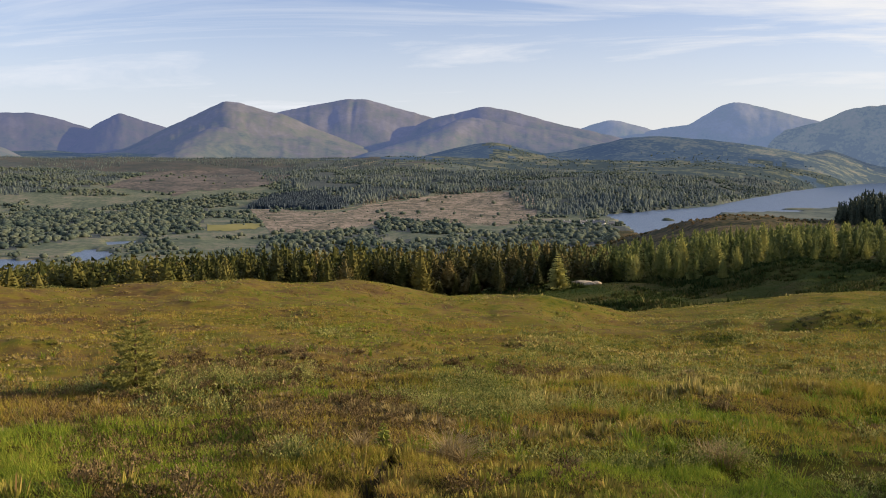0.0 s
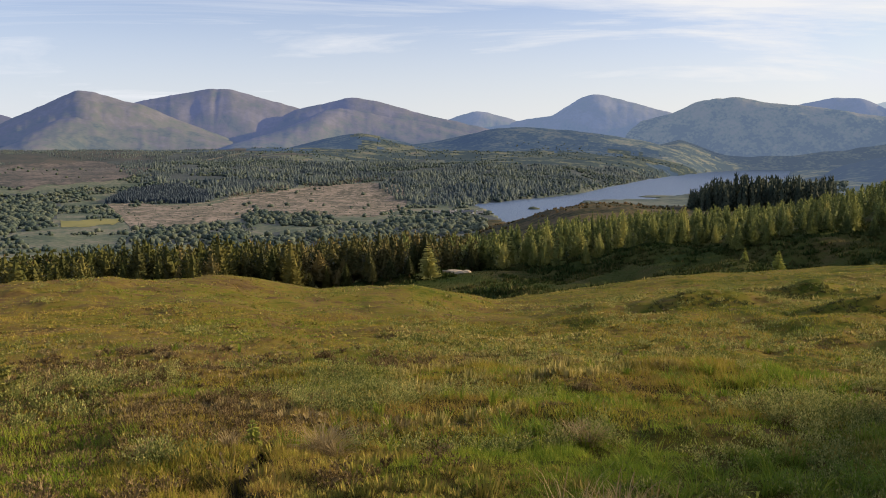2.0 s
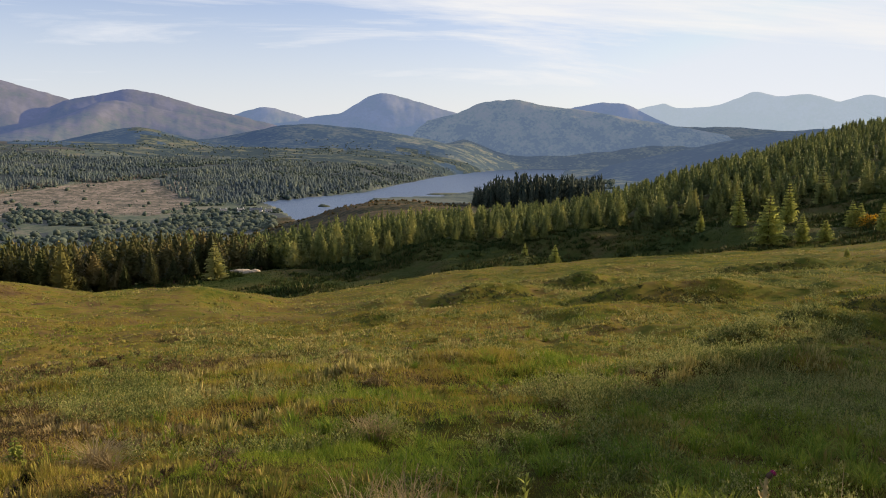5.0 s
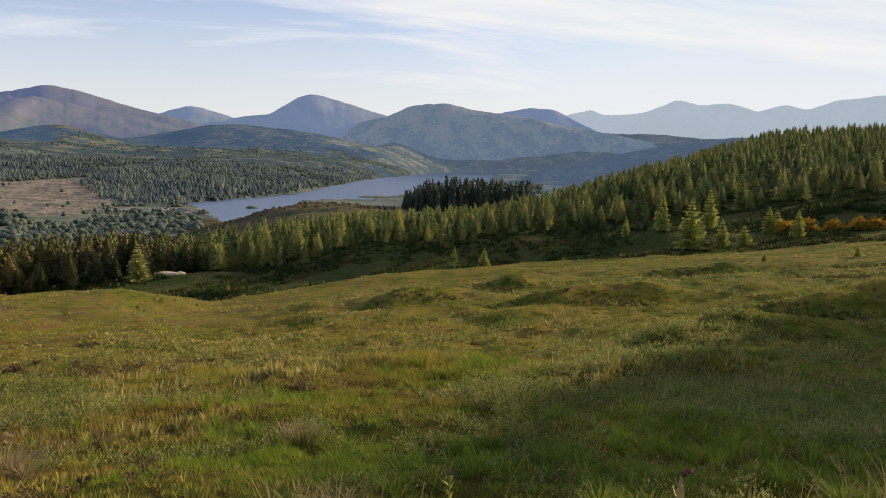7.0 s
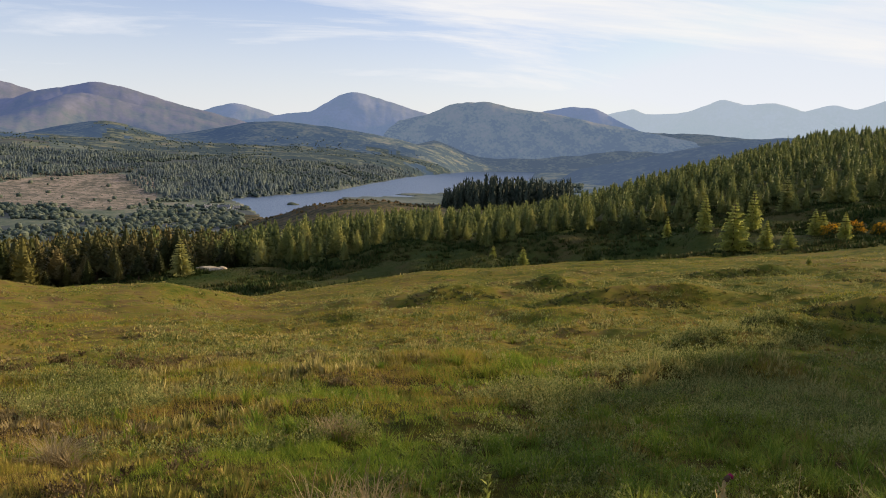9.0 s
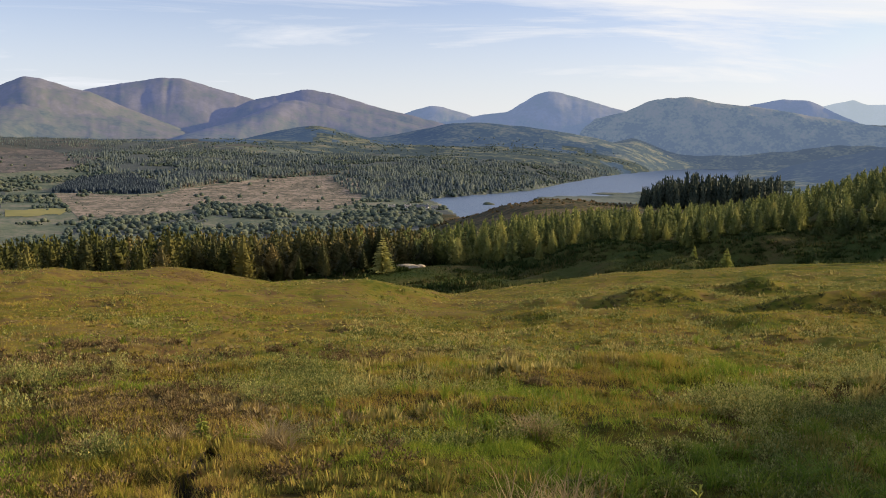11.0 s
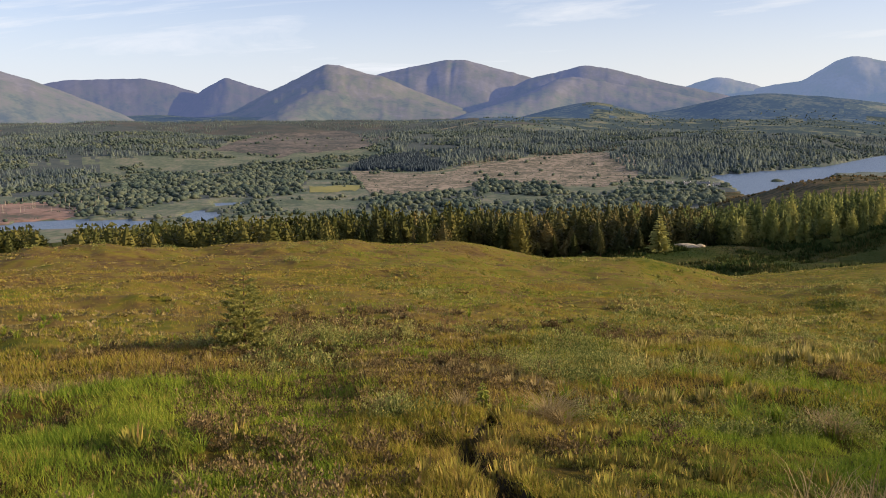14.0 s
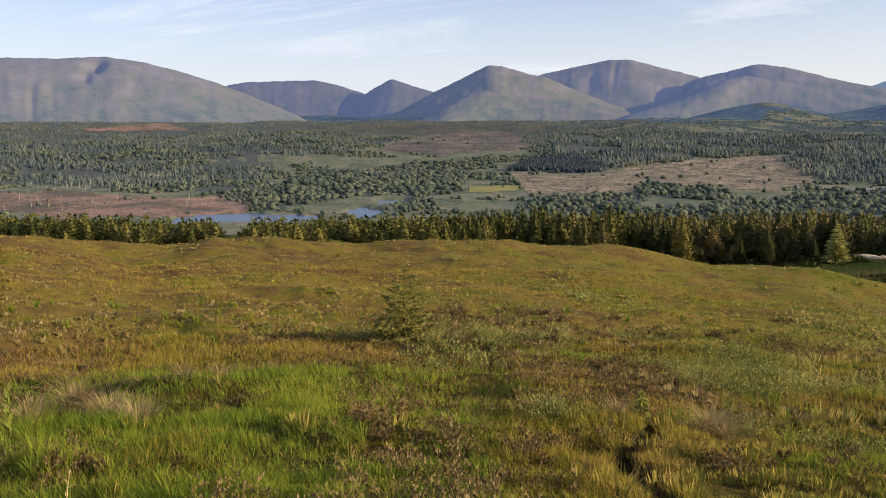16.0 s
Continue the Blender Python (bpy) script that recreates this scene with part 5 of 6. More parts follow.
def meadow():
    rng = np.random.RandomState(31)
    rows = {"meadow": [], "lush": [], "hollow": []}
    for a0, a1, r0, r1, n, hgt, segs in ((-57, 52, 2.9, 6, 92000, 0.10, 2), (-57, 52, 6, 9, 105000, 0.105, 1), (-57, 52, 9, 18, 180000, 0.12, 1), (-57, 52, 18, 36, 120000, 0.085, 1), (-57, 52, 36, 78, 90000, 0.08, 1), (-6, 52, 64, 107, 80000, 0.15, 1)):
        a, r = rand_polar(rng, n, a0, a1, r0, r1)
        x, y = polar(a, r)
        rb = np.interp(a, [p[0] for p in BROW_R], [p[1] for p in BROW_R])
        # wet ground in the dip towards the far side grows lush grass
        # near right and past SHADE_EDGE, extra lush grass tints the shade green
        wet = fbm(x / 2.4, y / 2.4, 3, 55) + 0.85 * np.clip((a - 2) / 14, -0.6, 1) * np.clip((11.5 - r) / 4, -0.4, 1) + 1.9 * np.clip((-17 - a) / 8, 0, 1) * np.clip((13.5 - r) / 4, -0.4, 1) - 0.022 * r + 1.1 * ((r > 36) & (np.abs(a + 9) < 12)) + 0.12 * np.clip((a - 2) / 20, 0, 1)
        wet = wet + 0.75 * np.clip(past_edge(x, y), 0, 1) * (r < 30) + rng.uniform(-0.25, 0.25, n) > 0.05
        high = r < rb * 1.05
        for key, ok in (("meadow", high & ~wet & (r0 != 64)), ("lush", high & wet & (r0 != 64)), ("hollow", ~high & (r0 == 64))):
            bump = 0.65 * tussocks(x, y, 0.85, 3) + 0.55 * tussocks(x, y, 0.34, 5)
            ok = ok & ((bump > 0.22) | (rng.rand(n) < 0.3) | (r > 40)) & (ditch_gap(x, y) > 0.05 + 0.06 * fbm(x / 0.3, y / 0.3, 2, 16))
            if not ok.any():
                continue
            aa, rr, xx, yy = a[ok], r[ok], x[ok], y[ok]
            clump = np.clip(0.45 + 0.9 * bump[ok] + 0.4 * fbm(xx / 3, yy / 3, 2, 4), 0.3, 1.7)
            v, f = blades(rng, aa, rr, hgt * clump * rng.uniform(0.6, 1.4, len(aa)), np.maximum(0.0020, np.minimum(0.00046 * rr, 0.012 + 0.0002 * rr)) * rng.uniform(0.7, 1.4, len(aa)), 0.9, segs)
            off = sum(len(p[0]) for p in rows[key])
            rows[key].append((v, f + off))
    for a0, a1, r0, r1, n in ((-180, 180, 0.35, 2.9, 9000), (52, 303, 2.9, 14, 26000)):
        a, r = rand_polar(rng, n, a0, a1, r0, r1)
        a = np.where(a > 180, a - 360, a)
        v, f = blades(rng, a, r, 0.11 * rng.uniform(0.6, 1.4, n), 0.004 * rng.uniform(0.7, 1.4, n), 0.9)
        rows["meadow"].append((v, f + sum(len(p[0]) for p in rows["meadow"])))
    for key, mat, label in (("meadow", M_GRASS, "rough green and straw-coloured hill grass"), ("lush", M_LUSH, "lush green grass on wet ground and tinting the shade"), ("hollow", M_DARKGRASS, "dark green grass in the hollow below the plantation")):
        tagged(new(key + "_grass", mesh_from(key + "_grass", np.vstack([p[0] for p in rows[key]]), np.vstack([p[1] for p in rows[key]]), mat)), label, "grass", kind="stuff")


meadow()


def scrub(name, label, mat, seed, count, a0, a1, r0, r1, where, size, leaves, leaf, upright=0.5):
    """Low bushes as clumps of small leaves or twigs, joined."""
    rng = np.random.RandomState(seed)
    a, r = rng.uniform(a0, a1, count * 10), rng.uniform(r0, r1, count * 10)
    x, y = polar(a, r)
    i = np.where(where(a, r, x, y))[0][:count]
    a, r, x, y = a[i], r[i], x[i], y[i]
    z = land_z(x, y)
    n = len(i) * leaves
    own = np.repeat(np.arange(len(i)), leaves)
    s = (size * rng.uniform(0.5, 1.3, len(i)))[own]
    twigs = 9
    which = own * twigs + rng.randint(0, twigs, n)
    t = rng.normal(size=(len(i) * twigs, 3))
    t /= np.linalg.norm(t, axis=1)[:, None]
    t[:, 2] = 0.35 + np.abs(t[:, 2])
    d = t[which]
    reach = (rng.uniform(0.55, 1.25, len(i) * twigs))[which]
    q = rng.rand(n) ** 0.7
    c = np.stack([x[own], y[own], z[own]], -1) + d * (s * q * reach)[:, None] * np.array([1.0, 1.0, 0.8]) + rng.normal(size=(n, 3)) * (0.09 * s)[:, None]
    dirn = d + rng.normal(size=(n, 3)) * 0.5
    dirn[:, 2] += upright
    dirn /= np.linalg.norm(dirn, axis=1)[:, None]
    side = np.cross(dirn, rng.normal(size=(n, 3)))
    side /= np.linalg.norm(side, axis=1)[:, None]
    ln = (leaf * rng.uniform(0.6, 1.4, n) * np.clip(r[own] / 14, 1, 1.8))[:, None]
    v = np.stack([c - side * ln * 0.3, c + side * ln * 0.3, c + dirn * ln], 1).reshape(-1, 3)
    return tagged(new(name, mesh_from(name, v, np.arange(3 * n).reshape(-1, 3), mat)), label, "shrub", kind="stuff")


def myrtle_ground(a, r, x, y):
    """Bog myrtle grows in patches, mostly on the damp side of the pasture."""
    patch = fbm(x / 3.6, y / 3.6, 3, 77) + 0.45 * fbm(x / 1.2, y / 1.2, 2, 79) + 0.013 * a
    return (patch > 0.14 + 0.3 * ((r < 8) & (a < 6)) - 0.12 * ((a > 6) & (r > 17) & (r < 30)) + 0.55 * ((a > 9) & (r < 11.5)) + 0.3 * ((a < 0) & (r > 30))) & ~((a > 6) & (r < 8.5))


scrub("bog_myrtle", "olive bog myrtle thickets with pale tips on the near pasture", M_MYRTLE, 41, 1350, -57, 52, 5.5, 17, myrtle_ground, 0.24, 120, 0.025, 0.8)
scrub("bog_myrtle", "olive bog myrtle bushes scattered over the far pasture", M_MYRTLE, 46, 2200, -57, 52, 17, 50, myrtle_ground, 0.22, 44, 0.028, 0.8)
scrub("bog_myrtle", "dense grey-green bog myrtle thicket along the shade edge", M_MYRTLE, 44, 480, 8, 51, 7.5, 26,
      lambda a, r, x, y: (np.abs(past_edge(x, y) - 0.4 - 0.8 * fbm(x / 3, y / 3, 2, 89)) < 0.12 + 0.055 * r) & (fbm(x / 1.6, y / 1.6, 2, 90) > -0.12), 0.27, 150, 0.026, 0.8)
scrub("bog_myrtle", "scattered grey-green bog myrtle bushes on the shaded ground", M_MYRTLE, 45, 330, 10, 51, 5.0, 19,
      lambda a, r, x, y: (past_edge(x, y) > 0.6) & (fbm(x / 1.8, y / 1.8, 3, 93) > 0.16), 0.20, 110, 0.024, 0.8)
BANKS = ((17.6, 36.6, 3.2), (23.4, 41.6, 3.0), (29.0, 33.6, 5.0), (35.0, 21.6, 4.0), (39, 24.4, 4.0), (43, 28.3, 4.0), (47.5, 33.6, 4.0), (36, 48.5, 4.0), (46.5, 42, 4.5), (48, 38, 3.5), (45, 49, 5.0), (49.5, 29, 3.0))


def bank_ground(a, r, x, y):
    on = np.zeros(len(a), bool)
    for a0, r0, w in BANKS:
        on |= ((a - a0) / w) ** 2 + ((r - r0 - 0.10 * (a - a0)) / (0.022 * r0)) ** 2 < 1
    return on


# dark shrubs that also stand in for shade on the mounds' near faces
scrub("bank_heather", "dark heather and bog myrtle, also painting shade on the banks", M_BANK, 48, 1050, 8, 51, 20, 50, bank_ground, 0.17, 50, 0.022, 0.8)
scrub("hollow_scrub", "dark green bracken and scrub in the hollow", M_DARKGRASS, 47, 420, 1, 36, 72, 97,
      lambda a, r, x, y: fbm(x / 9, y / 9, 3, 87) > 0.12, 0.55, 50, 0.022, 0.6)
scrub("bog_myrtle", "grey-green bog myrtle thicket round the spruce sapling", M_MYRTLE, 43, 60, -27.6, -21, 13.0, 16.6,
      lambda a, r, x, y: r < 15.4 + 0.15 * (a + 28), 0.22, 60, 0.04, 0.9)
scrub("heather", "brown heather tufts among the grass", M_HEATHER, 42, 1250, -57, 52, 4.2, 22,
      lambda a, r, x, y: fbm(x / 4, y / 4, 3, 78) + 0.4 * fbm(x / 0.8, y / 0.8, 2, 80) - 0.010 * a - 0.03 * np.maximum(r - 10, 0) > 0.28 - 0.2 * (r < 7.5) + 0.5 * ((a < -20) & (r > 7.5) & (r < 13)) + 0.55 * ((a < -32) & (r < 13)), 0.155, 130, 0.024, 1.1)


M_OLIVE = material("olive_heath", [(0.30, (0.117, 0.127, 0.028)), (0.46, (0.202, 0.187, 0.041)), (0.58, (0.276, 0.221, 0.057)), (0.74, (0.218, 0.142, 0.060))], heights=(-30, 30, 0.10, -0.09, "X"), scale=1.1, fine=7.0, fine_amount=0.5, rough=0.8, through_light=0.15, island=0.30)
M_DULL = material("dull_heather", [(0.3, (0.112, 0.092, 0.037)), (0.5, (0.189, 0.152, 0.064)), (0.7, (0.266, 0.206, 0.105))], scale=1.0, fine=8, rough=0.85, through_light=0.12, island=0.35)


def clump(seed, n, thick=1.0):
    """A low dome of upright sprigs round a dark heart."""
    rng = np.random.RandomState(seed)
    v = []
    for k in range(n):
        b, q = rng.rand() * 6.283, rng.rand() ** 0.6
        d, t = np.array([math.cos(b), math.sin(b), 0]), np.array([-math.sin(b), math.cos(b), 0])
        w = rng.uniform(0.16, 0.30) * thick
        c = d * q * 0.8
        v += [c - t * w - [0, 0, 0.1], c + t * w - [0, 0, 0.1], c + d * rng.uniform(0.05, 0.35) + t * rng.normal() * 0.15 + [0, 0, (1.1 - 0.75 * q * q) * rng.uniform(0.7, 1.25)]]
    return np.array(v), np.arange(3 * n).reshape(-1, 3)


def heath():
    """Low clumps of grass, heather and moss that cover the pasture."""
    rng = np.random.RandomState(61)
    got = []
    for r0, r1, n, w0, h0 in ((4.5, 10, 4600, 0.10, 0.075), (10, 20, 13000, 0.13, 0.070), (20, 36, 18000, 0.19, 0.048), (36, 70, 18000, 0.26, 0.048)):
        a, r = rand_polar(rng, n, -57, 52, r0, r1)
        size = rng.uniform(0.5, 1.0, n) + 0.9 * (rng.rand(n) < 0.08)
        got.append((a, r, w0 * size, h0 * size * rng.uniform(0.6, 1.2, n)))
    a, r, w, h = (np.concatenate(q) for q in zip(*got))
    x, y = polar(a, r)
    rb = np.interp(a, [p[0] for p in BROW_R], [p[1] for p in BROW_R])
    patch = fbm(x / 5, y / 5, 3, 63) + 0.5 * fbm(x / 1.3, y / 1.3, 2, 64)
    ok = (r < rb * 1.05) & (ditch_gap(x, y) > 0.05 + 0.06 * fbm(x / 0.3, y / 0.3, 2, 16)) & (fbm(x / 2.0, y / 2.0, 2, 66) > -0.45)
    ok &= ~((a < -22) & (r < 12) & (rng.rand(len(a)) < 0.7)) & ~((a > 8) & (r < 9) & (rng.rand(len(a)) < 0.6))
    brown = patch - 0.012 * a - 0.010 * np.maximum(r - 22, 0) > 0.18
    bushy = ok & (a > -4 + 6 * fbm(x / 8, y / 8, 2, 71)) & (r > 8) & (rng.rand(len(a)) < 0.42) & (fbm(x / 4.5, y / 4.5, 3, 72) > -0.05)
    grown = np.where(bushy, rng.uniform(1.5, 2.6, len(a)), 1.0)
    w, h = np.minimum(w * (0.4 + 0.6 * grown), 0.28), np.minimum(h * grown * np.where(bushy, 1.15, 1.0), 0.24)
    # brown clumps thinned past the edge, so the shade is coloured green
    brown &= ~(bushy | ((past_edge(x, y) > 0.3) & (rng.rand(len(a)) < 0.8)) | ((r > 26) & (rng.rand(len(a)) < 0.6)))
    shapes = [clump(500 + k, 46, 0.32) for k in range(5)] + [clump(520 + k, 13, 0.8) for k in range(5)]
    shapes += [clump(560 + k, 44, 0.42) for k in range(4)]
    pick = np.where(bushy & (r < 22), rng.randint(10, 14, len(a)), rng.randint(0, 5, len(a)) + np.where(r < 15, 0, 5))
    turn = rng.rand(len(a)) * 6.283
    for which, name, mat, label in ((bushy, "low_shrubs", M_SEDGE, "low olive heath shrubs on the damp pasture"), (ok & ~brown & ~bushy, "heath_clumps", M_OLIVE, "low olive-green clumps of sedge and moss on the pasture"), (ok & brown, "heather_clumps", M_DULL, "low dull-brown heather clumps on the pasture")):
        v, f = stamp(shapes, x[which], y[which], land_z(x, y)[which] - 0.01, h[which], (w / h)[which], turn[which], pick[which])
        tagged(new(name, mesh_from(name, v, f, mat)), label, "heath", kind="stuff")


heath()


def hollow_clumps():
    """Bracken, rushes and heather between the pasture's brow and the trees."""
    rng = np.random.RandomState(67)
    a, r = rand_polar(rng, 9000, -5, 54, 64, 116)
    x, y = polar(a, r)
    rb = np.interp(a, [p[0] for p in BROW_R], [p[1] for p in BROW_R])
    ok = (r > rb * 1.03) & (fbm(x / 6, y / 6, 3, 69) > -0.25)
    a, r, x, y = a[ok], r[ok], x[ok], y[ok]
    h = rng.uniform(0.16, 0.42, len(a)) * (1 + 0.8 * np.clip(fbm(x / 9, y / 9, 2, 70), 0, 1))
    v, f = stamp([clump(540 + k, 18, 0.7) for k in range(5)], x, y, land_z(x, y) - 0.02, h, rng.uniform(1.2, 2.4, len(a)), rng.rand(len(a)) * 6.283, rng.randint(0, 5, len(a)))
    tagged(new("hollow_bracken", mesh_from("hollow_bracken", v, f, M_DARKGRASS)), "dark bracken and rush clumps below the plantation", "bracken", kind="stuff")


hollow_clumps()


# ---- single things on the pasture ----
def sapling():
    """A young spruce, built bough by bough."""
    rng = np.random.RandomState(71)
    h, rad = 1.56, 0.66
    ob = tagged(new("spruce_sapling"), "young pale-green spruce sapling growing in rough grass", "conifer")
    ob.matrix_basis = Matrix.Translation(place(-28.0, 16.0, 0.03))
    v, f = stem(h * 0.97, 0.03, 0.004, 7, 0.03)
    part("trunk", mesh_from("trunk", v, f, M_BARK, smooth=True), ob)
    shared = []
    for k in range(7):
        vv, ff = [], []

        def needle(p, d, s, ln, w):
            ff.append((len(vv), len(vv) + 1, len(vv) + 2))
            vv.extend([p + s * w, p - s * w, p + d * ln])
        for j in range(9):
            u = (j + 0.6) / 9
            p = np.array([u, 0, 0.22 * u * u - 0.05 * u + 0.02 * rng.normal()])
            for side in (-1, 1):
                ln = 0.42 * (1 - 0.72 * u) * rng.uniform(0.6, 1.2)
                d = np.array([0.75, side * 0.8, 0.18 * rng.normal()])
                d /= np.linalg.norm(d)
                for q in np.linspace(0.05, 1, 6):
                    for w in range(3):
                        e = d + rng.normal(size=3) * 0.65
                        e /= np.linalg.norm(e)
                        sd = np.cross(e, rng.normal(size=3))
                        needle(p + d * ln * q, e, sd / np.linalg.norm(sd), rng.uniform(0.07, 0.13), 0.028)
        shared.append(mesh_from("branch", np.array(vv), np.array(ff), M_YOUNG))
    for i in range(10):
        q = 0.06 + 0.86 * i / 9
        L0 = rad * (1 - q) ** 0.75 + 0.05
        for k in range(6 if i < 8 else 4):
            L = L0 * rng.uniform(0.65, 1.12)
            b = i * 1.3 + 6.283 * k / 6 + rng.uniform(-0.3, 0.3)
            m = Matrix.Translation((0.03 * q * q, 0, h * q)) @ Matrix.Rotation(b, 4, "Z") @ Matrix.Rotation(radians(rng.uniform(-14, 6)), 4, "Y") @ Matrix.Scale(L, 4)
            part("branch", shared[int(rng.randint(7))], ob, at=m)
    lead = []
    for k in range(40):
        e = rng.normal(size=3) * 0.4 + np.array([0, 0, 1])
        e /= np.linalg.norm(e)
        c = np.array([0.03, 0, h * 0.9 + 0.14 * k / 40])
        sd = np.cross(e, rng.normal(size=3))
        sd /= np.linalg.norm(sd)
        lead += [c + sd * 0.006, c - sd * 0.006, c + e * 0.05]
    part("leader_shoot", mesh_from("leader_shoot", np.array(lead), np.arange(len(lead)).reshape(-1, 3), M_YOUNG), ob)


sapling()


def arching_tuft(rng, n, height, spread, width):
    """Blades that rise from one crown and arch outwards."""
    v, f = [], []
    for k in range(n):
        b = rng.rand() * 6.283
        d, s = np.array([math.cos(b), math.sin(b), 0]), np.array([-math.sin(b), math.cos(b), 0])
        h, out = height * rng.uniform(0.45, 1.1), spread * rng.rand() ** 0.7
        p0 = d * spread * 0.22 * rng.rand() + s * spread * 0.1 * rng.normal()
        o = len(v)
        for q in (0, 0.4, 0.75):
            c = p0 + d * out * q ** 1.8 + np.array([0, 0, h * (q - 0.22 * q ** 3)])
            w = width * (1 - 0.6 * q)
            v.extend([c - s * w, c + s * w])
        v.append(p0 + d * out * 1.15 + np.array([0, 0, h * 0.78]))
        f += [(o, o + 1, o + 3), (o, o + 3, o + 2), (o + 2, o + 3, o + 5), (o + 2, o + 5, o + 4), (o + 4, o + 5, o + 6)]
    return np.array(v), np.array(f)


def tufts():
    rng = np.random.RandomState(81)
    # heading, reach, height, spread, blades, kind
    rows = [(-7.6, 8.6, 0.36, 0.42, 260, 0), (-6.6, 8.4, 0.22, 0.3, 120, 0), (-18.7, 8.7, 0.30, 0.34, 160, 0), (-13.6, 8.3, 0.28, 0.2, 130, 1), (-46.9, 9.3, 0.42, 0.5, 300, 1), (-48.9, 9.9, 0.42, 0.45, 260, 1),
            (-45.4, 8.9, 0.34, 0.4, 180, 1), (-51.5, 9.2, 0.36, 0.4, 200, 1), (45.5, 3.6, 0.62, 0.35, 140, 1), (43.2, 3.9, 0.50, 0.3, 110, 1), (47.3, 4.2, 0.6, 0.4, 140, 1), (10.4, 8.9, 0.34, 0.35, 140, 0), (9.2, 9.2, 0.3, 0.3, 120, 0),
            (37.5, 3.8, 0.86, 0.22, 24, 1), (39.5, 3.8, 0.95, 0.24, 32, 1), (41.8, 3.9, 0.96, 0.26, 40, 1), (44, 3.9, 1.0, 0.3, 56, 1), (46.5, 4.0, 1.12, 0.36, 120, 1), (35.5, 3.9, 0.8, 0.2, 14, 1), (48.5, 4.1, 1.16, 0.42, 140, 1), (11.5, 4.5, 0.62, 0.35, 80, 1), (9.0, 4.6, 0.62, 0.35, 70, 1), (14.0, 4.6, 0.55, 0.3, 60, 1), (19, 5.2, 0.3, 0.25, 90, 0), (27.5, 5.0, 0.3, 0.25, 90, 1), (12.5, 5.6, 0.35, 0.3, 90, 0), (-40, 12.5, 0.3, 0.35, 120, 1), (-42.5, 11.2, 0.28, 0.3, 100, 1)]
    for a, r, h, sp, n, kind in rows:
        v, f = arching_tuft(rng, n, h, sp, 0.0028 if r < 5 else 0.0045)
        ob = tagged(new("dry_grass_tuft", mesh_from("dry_grass_tuft", v, f, M_STRAW)), "withered pinkish-brown grass tuft" if kind == 0 else "tall straw-coloured dry grass tuft", "grass tuft", "dry grass tufts")
        ob.matrix_basis = Matrix.Translation(place(a, r, 0.02))
    # lush rush clumps joined: bright green in the wet ground
    V, F, off = [], [], 0
    a, r = rand_polar(rng, 2600, -57, 50, 4.2, 24)
    x, y = polar(a, r)
    ok = fbm(x / 3.5, y / 3.5, 3, 55) + 0.25 * ((a < -30) & (r < 14)) + 0.3 * ((a > 3) & (r < 12)) - 0.25 * ((a > -28) & (a < 0) & (r > 9)) > 0.12
    ok &= (r < 13) | (rng.rand(len(a)) < 0.12)
    for a1, r1 in list(zip(a[ok], r[ok]))[:420]:
        v, f = arching_tuft(rng, 26, rng.uniform(0.18, 0.34), 0.18, 0.0022 + 0.0003 * r1)
        V.append(v + np.array(place(a1, r1, 0.02)))
        F.append(f + off)
        off += len(v)
    # rounded grass tussocks on the damp ground
    a, r = rng.uniform(4, 50, 420), rng.uniform(5.4, 17, 420)
    x, y = polar(a, r)
    ok = fbm(x / 2.2, y / 2.2, 2, 57) > -0.12
    for a1, r1 in list(zip(a[ok], r[ok]))[:230]:
        v, f = arching_tuft(rng, 60, rng.uniform(0.16, 0.30), rng.uniform(0.16, 0.30), 0.0020 + 0.0003 * r1)
        V.append(v + np.array(place(a1, r1, 0.02)))
        F.append(f + off)
        off += len(v)
    tagged(new("green_rushes", mesh_from("green_rushes", np.vstack(V), np.vstack(F), M_LUSH)), "bright green rush and grass clumps in wet ground", "grass", kind="stuff")


tufts()


def herb_stalk(name, label, a, r, height, leaf_len, leaves, mat_leaf, mat_stem, seed, bend=0.03):
    """An upright stalk set with narrow leaves."""
    rng = np.random.RandomState(seed)
    ob = tagged(new(name), label, "wild plant")
    ob.matrix_basis = Matrix.Translation(place(a, r, 0.03))
    v, f = stem(height, 0.006, 0.002, 6, bend)
    part("stem", mesh_from("stem", v, f, mat_stem, smooth=True), ob)
    for i in range(leaves):
        q = 0.25 + 0.75 * i / leaves
        L = leaf_len * (1.15 - 0.7 * q) * rng.uniform(0.7, 1.2)
        vv = np.array([(0, 0, 0), (L * 0.35, L * 0.16, L * 0.10), (L * 0.35, -L * 0.16, L * 0.10), (L * 0.7, L * 0.10, L * 0.10), (L * 0.7, -L * 0.10, L * 0.10), (L, 0, 0.02 * L)])
        ff = np.array([(0, 2, 1), (1, 2, 4), (1, 4, 3), (3, 4, 5)])
        m = Matrix.Translation((bend * q * q, 0, height * q)) @ Matrix.Rotation(i * 2.4 + rng.rand() * 0.5, 4, "Z") @ Matrix.Rotation(radians(rng.uniform(-60, -20)), 4, "Y")
        part("leaf", mesh_from("leaf", vv, ff, mat_leaf), ob, at=m)
    return ob


